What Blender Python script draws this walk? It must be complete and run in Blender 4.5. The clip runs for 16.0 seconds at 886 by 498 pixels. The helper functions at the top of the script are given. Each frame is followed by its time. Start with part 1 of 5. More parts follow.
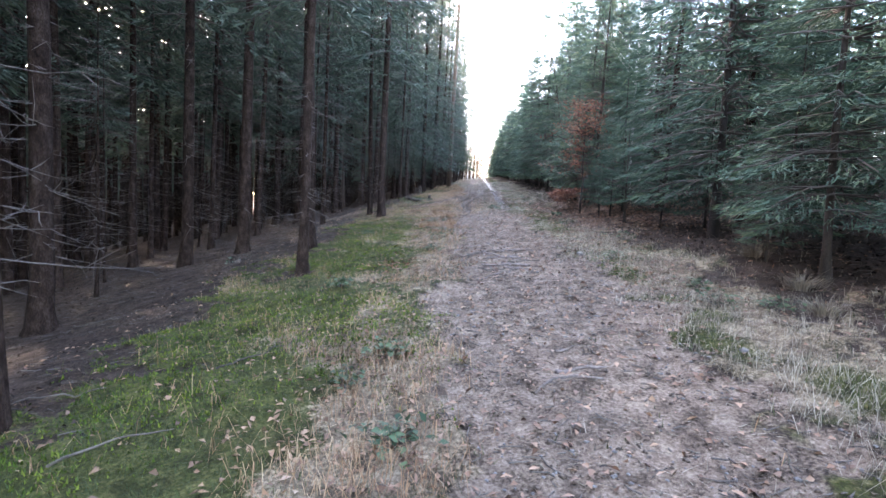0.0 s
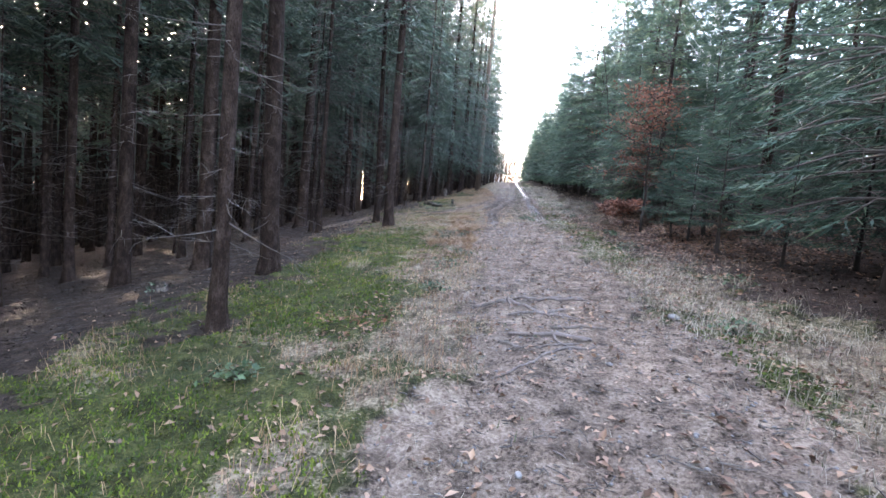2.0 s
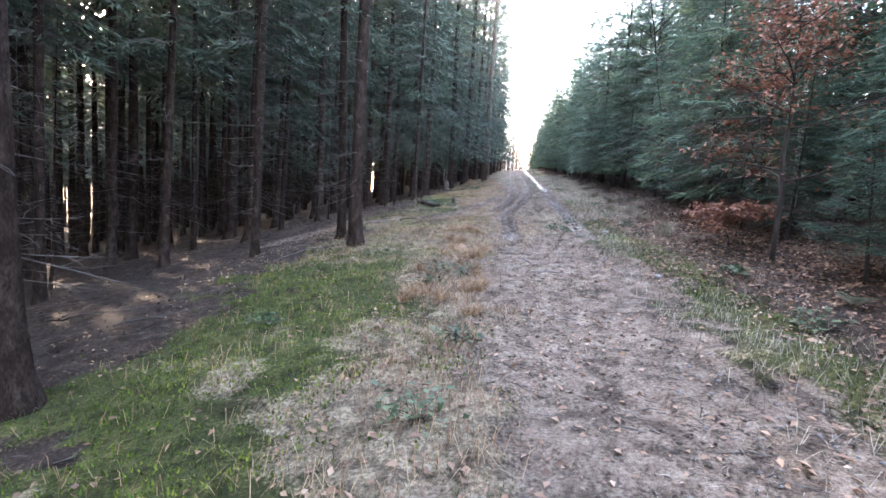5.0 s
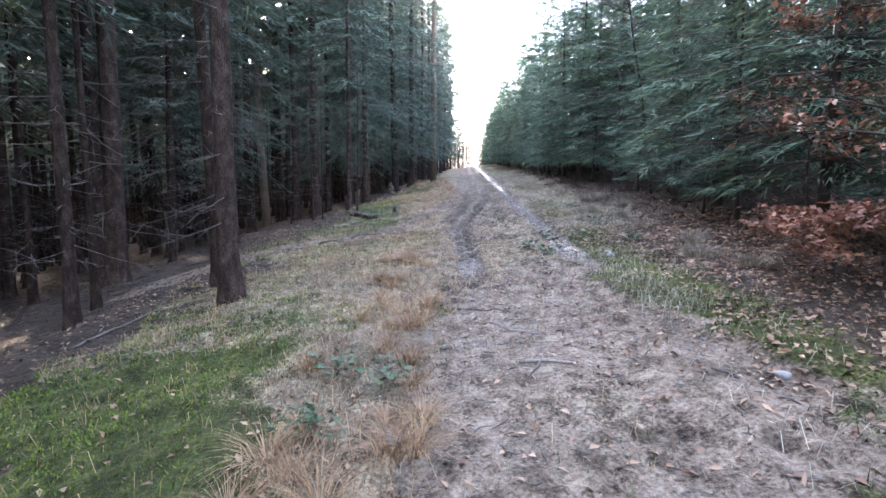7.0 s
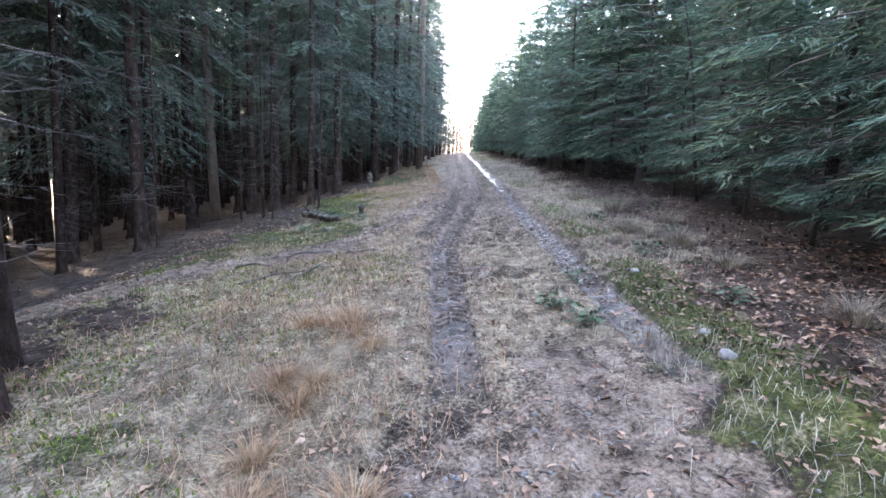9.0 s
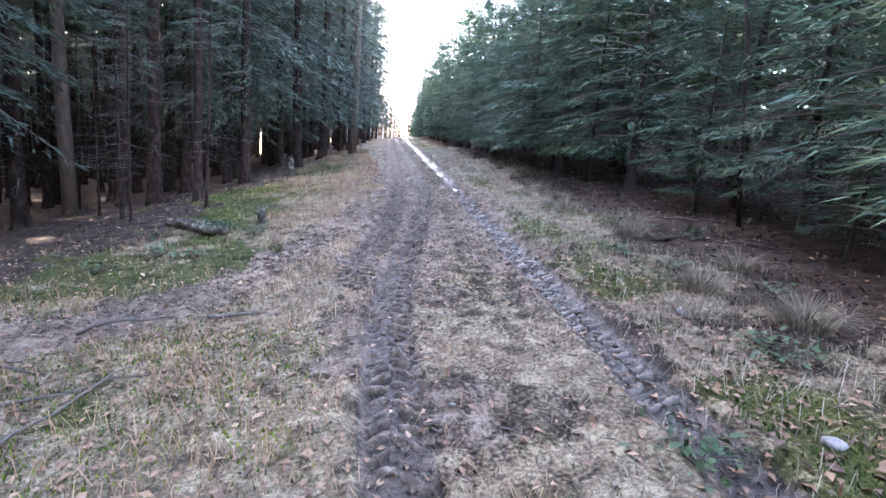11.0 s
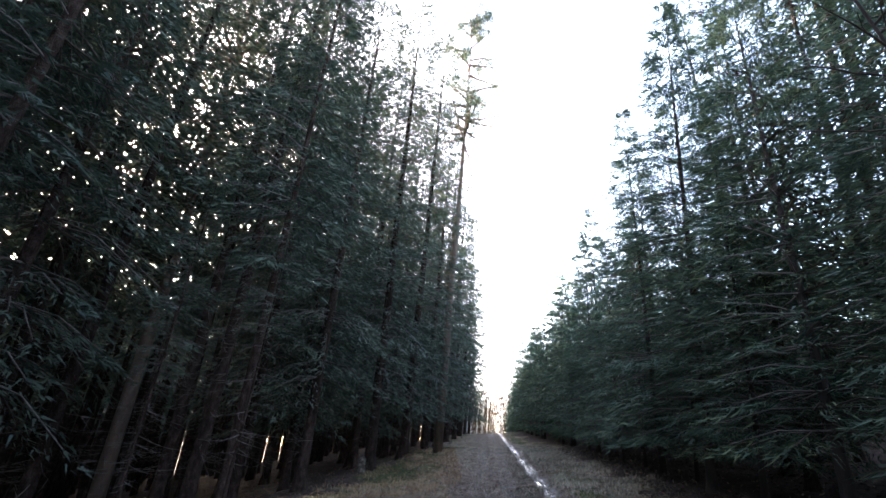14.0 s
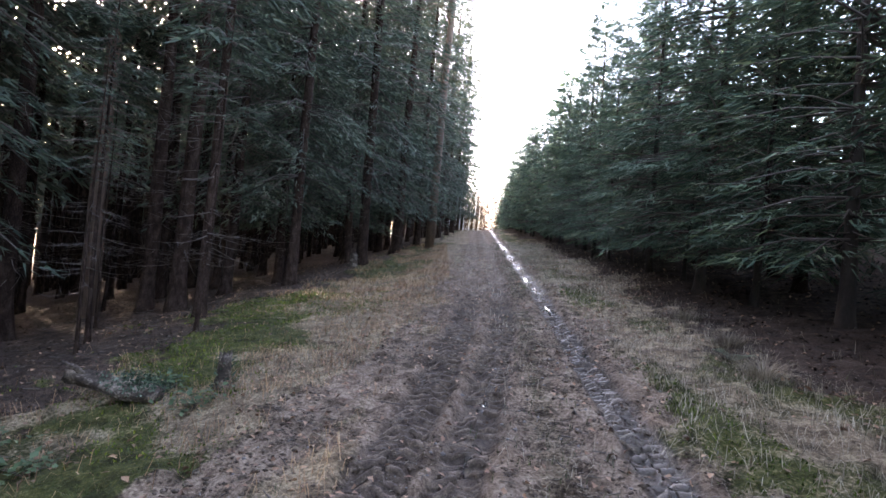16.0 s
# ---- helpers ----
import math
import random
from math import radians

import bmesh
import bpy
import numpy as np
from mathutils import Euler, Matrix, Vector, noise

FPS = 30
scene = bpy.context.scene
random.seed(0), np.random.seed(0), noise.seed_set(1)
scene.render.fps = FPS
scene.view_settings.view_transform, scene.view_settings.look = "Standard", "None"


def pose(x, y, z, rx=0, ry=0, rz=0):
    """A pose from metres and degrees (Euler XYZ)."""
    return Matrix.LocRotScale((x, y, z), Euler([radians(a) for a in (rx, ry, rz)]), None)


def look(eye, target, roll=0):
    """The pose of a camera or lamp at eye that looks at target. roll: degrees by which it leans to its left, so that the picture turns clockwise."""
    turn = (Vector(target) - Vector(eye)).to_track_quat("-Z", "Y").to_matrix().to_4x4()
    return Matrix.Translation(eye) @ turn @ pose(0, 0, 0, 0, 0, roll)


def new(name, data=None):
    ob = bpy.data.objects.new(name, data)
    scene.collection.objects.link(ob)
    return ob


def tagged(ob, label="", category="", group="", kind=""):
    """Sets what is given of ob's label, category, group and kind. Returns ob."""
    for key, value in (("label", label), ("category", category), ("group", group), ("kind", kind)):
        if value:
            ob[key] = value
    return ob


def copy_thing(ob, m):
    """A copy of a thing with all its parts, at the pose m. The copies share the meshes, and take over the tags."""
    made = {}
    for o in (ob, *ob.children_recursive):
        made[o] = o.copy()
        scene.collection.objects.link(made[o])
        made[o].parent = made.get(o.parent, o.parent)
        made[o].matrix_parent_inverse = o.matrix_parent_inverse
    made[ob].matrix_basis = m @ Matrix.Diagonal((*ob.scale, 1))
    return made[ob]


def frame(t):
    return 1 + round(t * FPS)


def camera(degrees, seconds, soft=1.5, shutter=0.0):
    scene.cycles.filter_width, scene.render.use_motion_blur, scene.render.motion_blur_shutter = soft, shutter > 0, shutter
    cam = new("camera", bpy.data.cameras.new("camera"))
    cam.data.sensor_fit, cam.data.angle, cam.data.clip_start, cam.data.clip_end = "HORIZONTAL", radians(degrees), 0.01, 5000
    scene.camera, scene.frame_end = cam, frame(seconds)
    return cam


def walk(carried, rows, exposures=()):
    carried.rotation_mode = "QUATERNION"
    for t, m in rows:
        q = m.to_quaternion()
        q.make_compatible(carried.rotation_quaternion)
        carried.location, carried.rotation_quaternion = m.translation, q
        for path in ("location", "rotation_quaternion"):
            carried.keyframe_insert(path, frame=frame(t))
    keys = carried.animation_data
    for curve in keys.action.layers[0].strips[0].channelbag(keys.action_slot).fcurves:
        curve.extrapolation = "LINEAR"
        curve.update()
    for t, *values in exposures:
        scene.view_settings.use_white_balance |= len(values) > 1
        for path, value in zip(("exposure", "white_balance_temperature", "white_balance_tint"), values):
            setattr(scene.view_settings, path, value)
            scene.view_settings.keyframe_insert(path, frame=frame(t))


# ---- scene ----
# The ground falls to one side and rises along the track: SLOPE carries plan coordinates
# (x across the track, y along it, z square on the ground) into the world.
SLOPE = pose(0, 0, 0, 5.0, -6.5, 0)

# ---------------------------------------------------------------- camera
cam = camera(84.8, 16.0, soft=1.6)
# seconds, the eye, a point ahead of it, and the lean
PATH = [
    (0, (-0.162, -0.275, 1.491), (-0.149, 1.720, 1.343), 2.9),
    (0.5, (-0.029, 0.527, 1.534), (-0.023, 2.523, 1.405), 2.8),
    (1, (0.052, 1.307, 1.640), (0.023, 3.302, 1.510), 3.1),
    (1.5, (0.131, 2.041, 1.722), (0.052, 4.035, 1.596), 3.9),
    (2, (0.107, 2.861, 1.749), (0.000, 4.852, 1.601), 4.9),
    (2.5, (0.089, 3.656, 1.802), (-0.003, 5.642, 1.585), 4.2),
    (3, (0.019, 4.424, 1.881), (-0.084, 6.410, 1.673), 3.9),
    (3.5, (0.085, 5.160, 1.941), (0.002, 7.146, 1.722), 3.2),
    (4.2, (0.067, 6.195, 2.095), (-0.061, 8.181, 1.898), 3.9),
    (6.3, (0.062, 9.552, 2.321), (-0.013, 11.541, 2.128), 1.8),
    (7, (0.221, 10.679, 2.453), (0.269, 12.669, 2.261), 0.1),
    (7.5, (0.355, 11.444, 2.506), (0.470, 13.429, 2.290), 0.0),
    (8.2, (0.550, 12.453, 2.690), (0.647, 14.437, 2.458), 0.8),
    (10.3, (0.315, 15.816, 2.885), (0.504, 17.787, 2.602), 4.7),
    (11, (0.534, 16.864, 3.056), (0.903, 18.807, 2.758), 4.1),
    (11.5, (0.762, 17.513, 3.149), (1.192, 19.437, 2.811), 3.7),
    (12, (0.926, 18.196, 3.280), (1.240, 20.160, 3.076), 4.4),
    (12.5, (0.919, 18.661, 3.322), (1.079, 20.653, 3.405), 6.1),
    (13, (0.940, 18.930, 3.290), (0.914, 20.885, 3.711), 5.2),
    (13.5, (0.960, 19.030, 3.265), (0.872, 20.900, 3.968), 5.2),
    (14, (0.970, 19.050, 3.250), (0.878, 20.873, 4.068), 5.2),
    (14.5, (0.975, 19.060, 3.245), (0.876, 20.907, 4.006), 5.2),
    (15, (0.990, 19.170, 3.250), (0.949, 21.088, 3.816), 5.3),
    (15.5, (1.034, 19.472, 3.268), (1.056, 21.453, 3.539), 5.3),
    (16, (1.071, 20.070, 3.434), (1.065, 22.070, 3.471), 5.3),
]
EXPOSURES = [(0.0, 5.55, 7000, 22), (4.0, 5.8, 7200, 22), (8.0, 5.85, 6950, 20), (10.5, 5.9, 6850, 24), (12.5, 6.05, 6800, 24), (13.2, 5.45, 6850, 21), (14.0, 4.2, 6950, 18),
             (14.5, 3.55, 7000, 18), (15.0, 3.15, 7200, 19), (15.5, 3.65, 7400, 22), (16.0, 4.95, 7550, 25)]
walk(cam, [(t, look(eye, ahead, lean)) for t, eye, ahead, lean in PATH], EXPOSURES)

# ---------------------------------------------------------------- light
SUN_UP, SUN_AROUND = radians(19.7), radians(-44.4)
world = bpy.data.worlds.new("sky")
scene.world = world
world.use_nodes = True
sky = world.node_tree.nodes.new("ShaderNodeTexSky")
sky.sky_type, sky.sun_disc = "NISHITA", False
sky.sun_elevation, sky.sun_rotation = SUN_UP, SUN_AROUND
sky.dust_density = 3.0
back = world.node_tree.nodes["Background"]
back.inputs["Strength"].default_value = 0.14
world.node_tree.links.new(sky.outputs[0], back.inputs[0])
sun_data = bpy.data.lights.new("sun", "SUN")
sun_data.energy, sun_data.angle, sun_data.color = 2.8, radians(1.0), (1.0, 0.86, 0.66)
sun = new("sun", sun_data)
sun_way = Vector((math.sin(SUN_AROUND) * math.cos(SUN_UP), math.cos(SUN_AROUND) * math.cos(SUN_UP), math.sin(SUN_UP)))
sun.matrix_world = look(sun_way * 50, (0, 0, 0))

# ---------------------------------------------------------------- materials


def mat(name, rough=0.85, spec=0.25):
    m = bpy.data.materials.new(name)
    m.use_nodes = True
    b = m.node_tree.nodes["Principled BSDF"]
    b.inputs["Roughness"].default_value = rough
    b.inputs["Specular IOR Level"].default_value = spec
    return m, m.node_tree.nodes, m.node_tree.links, b


def noise_tex(nd, ln, scale, detail=4.0, stretch=None, coords="Object"):
    tc = nd.new("ShaderNodeTexCoord")
    tex = nd.new("ShaderNodeTexNoise")
    tex.inputs["Scale"].default_value, tex.inputs["Detail"].default_value = scale, detail
    if stretch:
        mp = nd.new("ShaderNodeMapping")
        mp.inputs["Scale"].default_value = stretch
        ln.new(tc.outputs[coords], mp.inputs[0])
        ln.new(mp.outputs[0], tex.inputs["Vector"])
    else:
        ln.new(tc.outputs[coords], tex.inputs["Vector"])
    return tex.outputs["Fac"]


def ramp(nd, ln, fac, stops):
    r = nd.new("ShaderNodeValToRGB")
    while len(r.color_ramp.elements) < len(stops):
        r.color_ramp.elements.new(0.5)
    for e, (p, c) in zip(r.color_ramp.elements, stops):
        e.position, e.color = p, (*c, 1)
    ln.new(fac, r.inputs[0])
    return r.outputs[0]


def blend(nd, ln, fac, a, b, mode="MIX"):
    m = nd.new("ShaderNodeMix")
    m.data_type, m.blend_type = "RGBA", mode
    for value, sock in ((fac, m.inputs[0]), (a, m.inputs[6]), (b, m.inputs[7])):
        if isinstance(value, float):
            sock.default_value = value
        elif isinstance(value, tuple):
            sock.default_value = (*value, 1)
        else:
            ln.new(value, sock)
    return m.outputs[2]


def calc(nd, ln, op, a, b=0.0, clamp=False):
    m = nd.new("ShaderNodeMath")
    m.operation, m.use_clamp = op, clamp
    for value, sock in ((a, m.inputs[0]), (b, m.inputs[1])):
        if isinstance(value, (int, float)):
            sock.default_value = value
        else:
            ln.new(value, sock)
    return m.outputs[0]


def bump(nd, ln, bsdf, height, strength=0.5, dist=0.02):
    b = nd.new("ShaderNodeBump")
    b.inputs["Strength"].default_value, b.inputs["Distance"].default_value = strength, dist
    ln.new(height, b.inputs["Height"])
    ln.new(b.outputs[0], bsdf.inputs["Normal"])


def grain(name, stops, scale=8.0, rough=0.85, stretch=None, relief=0.4, dist=0.01, spec=0.25, vary=True, metal=0.0):
    """A surface with coarse and fine variation between the given colours."""
    m, nd, ln, b = mat(name, rough, spec)
    coarse, fine = noise_tex(nd, ln, scale, 5, stretch), noise_tex(nd, ln, scale * 6, 3, stretch)
    mixed = calc(nd, ln, "ADD", calc(nd, ln, "MULTIPLY", coarse, 0.6), calc(nd, ln, "MULTIPLY", fine, 0.4))
    col = ramp(nd, ln, mixed, stops)
    if vary:
        info = nd.new("ShaderNodeObjectInfo")
        tint = calc(nd, ln, "ADD", calc(nd, ln, "MULTIPLY", info.outputs["Random"], 0.5), 0.75)
        comb = nd.new("ShaderNodeCombineColor")
        for i in range(3):
            ln.new(tint, comb.inputs[i])
        col = blend(nd, ln, 1.0, col, comb.outputs[0], "MULTIPLY")
    ln.new(col, b.inputs["Base Color"])
    bump(nd, ln, b, mixed, relief, dist)
    return m


def leafy(name, stops, rough=0.6, through_light=0.25, spec=0.3):
    """Leaves and blades: each one of its own shade, and some light passes through them."""
    m, nd, ln, b = mat(name, rough, spec)
    geo = nd.new("ShaderNodeNewGeometry")
    info = nd.new("ShaderNodeObjectInfo")
    patch = noise_tex(nd, ln, 1.3, 4)
    f = calc(nd, ln, "ADD", calc(nd, ln, "MULTIPLY", geo.outputs["Random Per Island"], 0.5), calc(nd, ln, "MULTIPLY", calc(nd, ln, "SUBTRACT", patch, 0.27), 1.05))
    f = calc(nd, ln, "ADD", f, calc(nd, ln, "MULTIPLY", calc(nd, ln, "SUBTRACT", info.outputs["Random"], 0.5), 0.25))
    col = ramp(nd, ln, f, stops)
    ln.new(col, b.inputs["Base Color"])
    tr = nd.new("ShaderNodeBsdfTranslucent")
    ln.new(col, tr.inputs[0])
    mx = nd.new("ShaderNodeMixShader")
    mx.inputs[0].default_value = through_light
    ln.new(b.outputs[0], mx.inputs[1])
    ln.new(tr.outputs[0], mx.inputs[2])
    ln.new(mx.outputs[0], nd["Material Output"].inputs[0])
    return m


BARK = grain("spruce_bark", [(0.32, (0.008, 0.005, 0.004)), (0.48, (0.021, 0.0135, 0.011)), (0.6, (0.04, 0.0275, 0.0225)), (0.72, (0.065, 0.049, 0.041))], 9, 0.95, (1, 1, 0.5), 1.0, 0.05, 0.05)
BARK_YOUNG = grain("young_bark", [(0.3, (0.013, 0.01, 0.008)), (0.7, (0.045, 0.035, 0.029))], 14, 0.9, (1, 1, 0.3), 0.6, 0.01)
BARK_PINE = grain("pine_bark", [(0.3, (0.05, 0.034, 0.027)), (0.7, (0.13, 0.085, 0.06))], 5, 0.85, (1, 1, 0.4), 0.8, 0.03)
BARK_BIRCH = grain("birch_bark", [(0.3, (0.09, 0.08, 0.075)), (0.45, (0.55, 0.52, 0.48)), (0.7, (0.72, 0.69, 0.64))], 4, 0.7, (1, 1, 3.0), 0.3, 0.01)
TWIG = grain("dead_twig", [(0.3, (0.035, 0.028, 0.025)), (0.7, (0.11, 0.095, 0.083))], 10, 0.9, None, 0.3, 0.005)
NEEDLE_DARK = leafy("old_spruce_needles", [(0.2, (0.028, 0.044, 0.034)), (0.6, (0.058, 0.082, 0.06)), (0.95, (0.1, 0.122, 0.075))], 0.65, 0.25, 0.2)
NEEDLE_YOUNG = leafy("young_spruce_needles", [(0.15, (0.026, 0.05, 0.038)), (0.6, (0.066, 0.112, 0.078)), (0.95, (0.15, 0.19, 0.1))], 0.65, 0.3, 0.2)
NEEDLE_PINE = leafy("pine_needles", [(0.2, (0.03, 0.055, 0.035)), (0.8, (0.08, 0.11, 0.07))], 0.5, 0.2)
BEECH_LEAF = leafy("beech_leaves", [(0.15, (0.1, 0.04, 0.026)), (0.55, (0.22, 0.095, 0.055)), (0.95, (0.38, 0.2, 0.13))], 0.5, 0.3)
LITTER_LEAF = leafy("fallen_leaves", [(0.1, (0.05, 0.026, 0.017)), (0.45, (0.15, 0.08, 0.047)), (0.8, (0.3, 0.18, 0.11)), (0.98, (0.46, 0.36, 0.28))], 0.55, 0.1, 0.4)
NEEDLE_LITTER = leafy("needle_litter", [(0.15, (0.015, 0.011, 0.009)), (0.6, (0.048, 0.034, 0.027)), (0.95, (0.13, 0.095, 0.073))], 0.8, 0.05, 0.1)
MUD = grain("moist_mud", [(0.35, (0.026, 0.018, 0.014)), (0.52, (0.075, 0.055, 0.042)), (0.65, (0.16, 0.124, 0.097))], 14, 0.75, None, 0.9, 0.02, 0.2, False)
MUD_WET = grain("wet_mud", [(0.35, (0.026, 0.019, 0.015)), (0.65, (0.1, 0.077, 0.062))], 14, 0.42, None, 0.9, 0.02, 0.45, False)
GRASS_GREEN = leafy("green_grass", [(0.15, (0.009, 0.018, 0.006)), (0.5, (0.03, 0.05, 0.013)), (0.8, (0.085, 0.095, 0.028)), (0.97, (0.22, 0.175, 0.09))], 0.55, 0.25)
GRASS_DRY = leafy("dry_grass", [(0.15, (0.1, 0.052, 0.028)), (0.55, (0.26, 0.15, 0.078)), (0.95, (0.44, 0.32, 0.19))], 0.6, 0.2)
GRASS_PALE = leafy("withered_grass", [(0.15, (0.07, 0.055, 0.04)), (0.55, (0.18, 0.15, 0.11)), (0.95, (0.36, 0.32, 0.25))], 0.6, 0.2)
HERB = leafy("bramble_leaves", [(0.15, (0.022, 0.042, 0.02)), (0.6, (0.05, 0.085, 0.042)), (0.95, (0.11, 0.15, 0.075))], 0.55, 0.2, 0.25)
MOSS = leafy("moss", [(0.15, (0.013, 0.026, 0.006)), (0.5, (0.045, 0.075, 0.013)), (0.95, (0.15, 0.17, 0.026))], 0.8, 0.2, 0.1)
LICHEN = leafy("lichen_sprigs", [(0.15, (0.02, 0.036, 0.024)), (0.6, (0.055, 0.085, 0.058)), (0.95, (0.26, 0.3, 0.24))], 0.8, 0.15, 0.1)
ROOT = grain("root_bark", [(0.3, (0.05, 0.039, 0.034)), (0.7, (0.19, 0.155, 0.135))], 12, 0.85, None, 0.6, 0.01)
LOG_WOOD = grain("rotten_wood", [(0.34, (0.012, 0.009, 0.007)), (0.5, (0.045, 0.034, 0.027)), (0.66, (0.22, 0.185, 0.155))], 9, 0.9, None, 0.8, 0.02)
STONE = grain("stone", [(0.3, (0.09, 0.084, 0.082)), (0.7, (0.22, 0.205, 0.195))], 20, 0.8, None, 0.4, 0.005)
FAR_WOOD = leafy("far_birch_twigs", [(0.15, (0.035, 0.023, 0.015)), (0.6, (0.075, 0.051, 0.034)), (0.95, (0.13, 0.095, 0.065))], 0.9, 0.05, 0.05)


def water_mat():
    m, nd, ln, b = mat("puddle_water", 0.04, 0.5)
    b.inputs["Base Color"].default_value = (0.05, 0.045, 0.042, 1)
    bump(nd, ln, b, noise_tex(nd, ln, 6, 2), 0.08, 0.01)
    return m


WATER = water_mat()


def ground_mat():
    m, nd, ln, b = mat("forest_ground", 0.9, 0.2)

    def layer(name):
        a = nd.new("ShaderNodeAttribute")
        a.attribute_name = name
        return a.outputs["Fac"]

    n1, n2, n3 = noise_tex(nd, ln, 1.1, 4), noise_tex(nd, ln, 7, 5), noise_tex(nd, ln, 42, 4)
    n4 = noise_tex(nd, ln, 150, 2)
    speck = calc(nd, ln, "ADD", calc(nd, ln, "MULTIPLY", n2, 0.35), calc(nd, ln, "ADD", calc(nd, ln, "MULTIPLY", n3, 0.4), calc(nd, ln, "MULTIPLY", n4, 0.25)))
    soil = ramp(nd, ln, speck, [(0.38, (0.026, 0.0175, 0.0125)), (0.46, (0.1, 0.073, 0.055)), (0.54, (0.168, 0.128, 0.099)), (0.62, (0.235, 0.19, 0.151))])
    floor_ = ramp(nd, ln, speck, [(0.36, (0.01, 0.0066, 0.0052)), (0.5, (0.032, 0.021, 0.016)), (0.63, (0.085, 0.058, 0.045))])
    # grass ground kept dark: the shade between blades is painted into this colour
    green = ramp(nd, ln, speck, [(0.38, (0.014, 0.015, 0.006)), (0.5, (0.034, 0.04, 0.011)), (0.62, (0.1, 0.092, 0.032))])
    straw = ramp(nd, ln, speck, [(0.38, (0.045, 0.034, 0.024)), (0.5, (0.13, 0.1, 0.068)), (0.62, (0.29, 0.24, 0.17))])

    def ragged(name, amount=0.9):
        wob = calc(nd, ln, "MULTIPLY", calc(nd, ln, "SUBTRACT", calc(nd, ln, "ADD", calc(nd, ln, "MULTIPLY", n2, 0.5), calc(nd, ln, "MULTIPLY", n3, 0.5)), 0.5), amount * 2.2)
        f = calc(nd, ln, "ADD", layer(name), wob)
        g = nd.new("ShaderNodeMapRange")
        g.interpolation_type = "SMOOTHSTEP"
        g.inputs[1].default_value, g.inputs[2].default_value = 0.25, 0.75
        ln.new(f, g.inputs[0])
        return g.outputs[0]

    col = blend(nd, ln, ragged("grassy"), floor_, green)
    col = blend(nd, ln, ragged("dry"), col, straw)
    col = blend(nd, ln, ragged("track", 0.6), col, soil)
    patchy = ramp(nd, ln, noise_tex(nd, ln, 4.5, 8), [(0.36, (0.55, 0.52, 0.5)), (0.47, (1.0, 0.99, 0.98)), (0.66, (1.05, 1.04, 1.03))])
    col = blend(nd, ln, 1.0, col, patchy, "MULTIPLY")
    # ruts darkened: moist mud plus the tread grooves' shade, both in the colour
    col = blend(nd, ln, layer("damp_shade"), col, blend(nd, ln, 1.0, col, (0.32, 0.3, 0.3), "MULTIPLY"))
    wet = layer("wet")
    col = blend(nd, ln, calc(nd, ln, "MULTIPLY", wet, 0.75), col, blend(nd, ln, 1.0, col, (0.45, 0.42, 0.42), "MULTIPLY"))
    shade = ramp(nd, ln, n1, [(0.3, (0.75, 0.75, 0.75)), (0.7, (1.15, 1.13, 1.1))])
    ln.new(blend(nd, ln, 1.0, col, shade, "MULTIPLY"), b.inputs["Base Color"])
    rough = calc(nd, ln, "SUBTRACT", 0.92, calc(nd, ln, "MULTIPLY", wet, calc(nd, ln, "ADD", calc(nd, ln, "MULTIPLY", n2, 0.5), 0.4)), True)
    ln.new(rough, b.inputs["Roughness"])
    ln.new(calc(nd, ln, "ADD", calc(nd, ln, "MULTIPLY", wet, 0.5), 0.15), b.inputs["Specular IOR Level"])
    bump(nd, ln, b, speck, 0.9, 0.05)
    return m


GROUND = ground_mat()

# ---------------------------------------------------------------- plan of the ground
TRACK_Y = [-60, 0, 5, 9, 13, 18, 22, 25, 30, 45, 75, 140]
TRACK_L = [-0.4, -0.25, -0.05, 0.3, 0.4, 0.6, 0.8, 1.0, 1.5, 2.6, 4.7, 10.5]
TRACK_R = [1.9, 1.85, 2.05, 2.2, 2.3, 2.45, 2.85, 3.1, 3.6, 4.7, 6.9, 12.7]
EDGE_L = [-3.2, -3.1, -2.7, -2.8, -2.9, -2.6, -2.7, -2.5, -1.6, 0.1, 3.0, 9]
EDGE_R = [3.5, 3.5, 3.5, 3.5, 3.6, 3.8, 4.2, 4.5, 5.2, 6.0, 7.8, 13.5]
RUT_R_Y, RUT_R_X = [16, 20, 22.5, 25, 30, 45, 75], [2.3, 2.5, 2.66, 2.85, 3.3, 4.4, 6.6]
RUT_L_Y, RUT_L_X = [16, 19.4, 20.7, 22.2, 23.4, 26.8, 32, 45, 75], [0.9, 0.98, 1.05, 1.3, 1.6, 2.25, 2.75, 3.7, 5.8]
RUT_M_Y, RUT_M_X = [21.3, 22.8, 24.7, 27, 32, 45, 75], [0.75, 0.98, 1.35, 1.7, 2.1, 3.0, 5.1]
SIDE_X, SIDE_Y = [-6, -3, -1.3, -0.4, 0.3, 0.9, 1.4], [19.2, 20.0, 21.0, 21.8, 23.4, 25.6, 27.6]


def lattice(ix, iy, seed):
    n = (ix.astype(np.int64) * 374761393 + iy.astype(np.int64) * 668265263 + seed * 1442695041) & 0x7FFFFFFF
    n = ((n ^ (n >> 13)) * 1274126177) & 0x7FFFFFFF
    return ((n ^ (n >> 16)) & 0xFFFF) / 65535.0


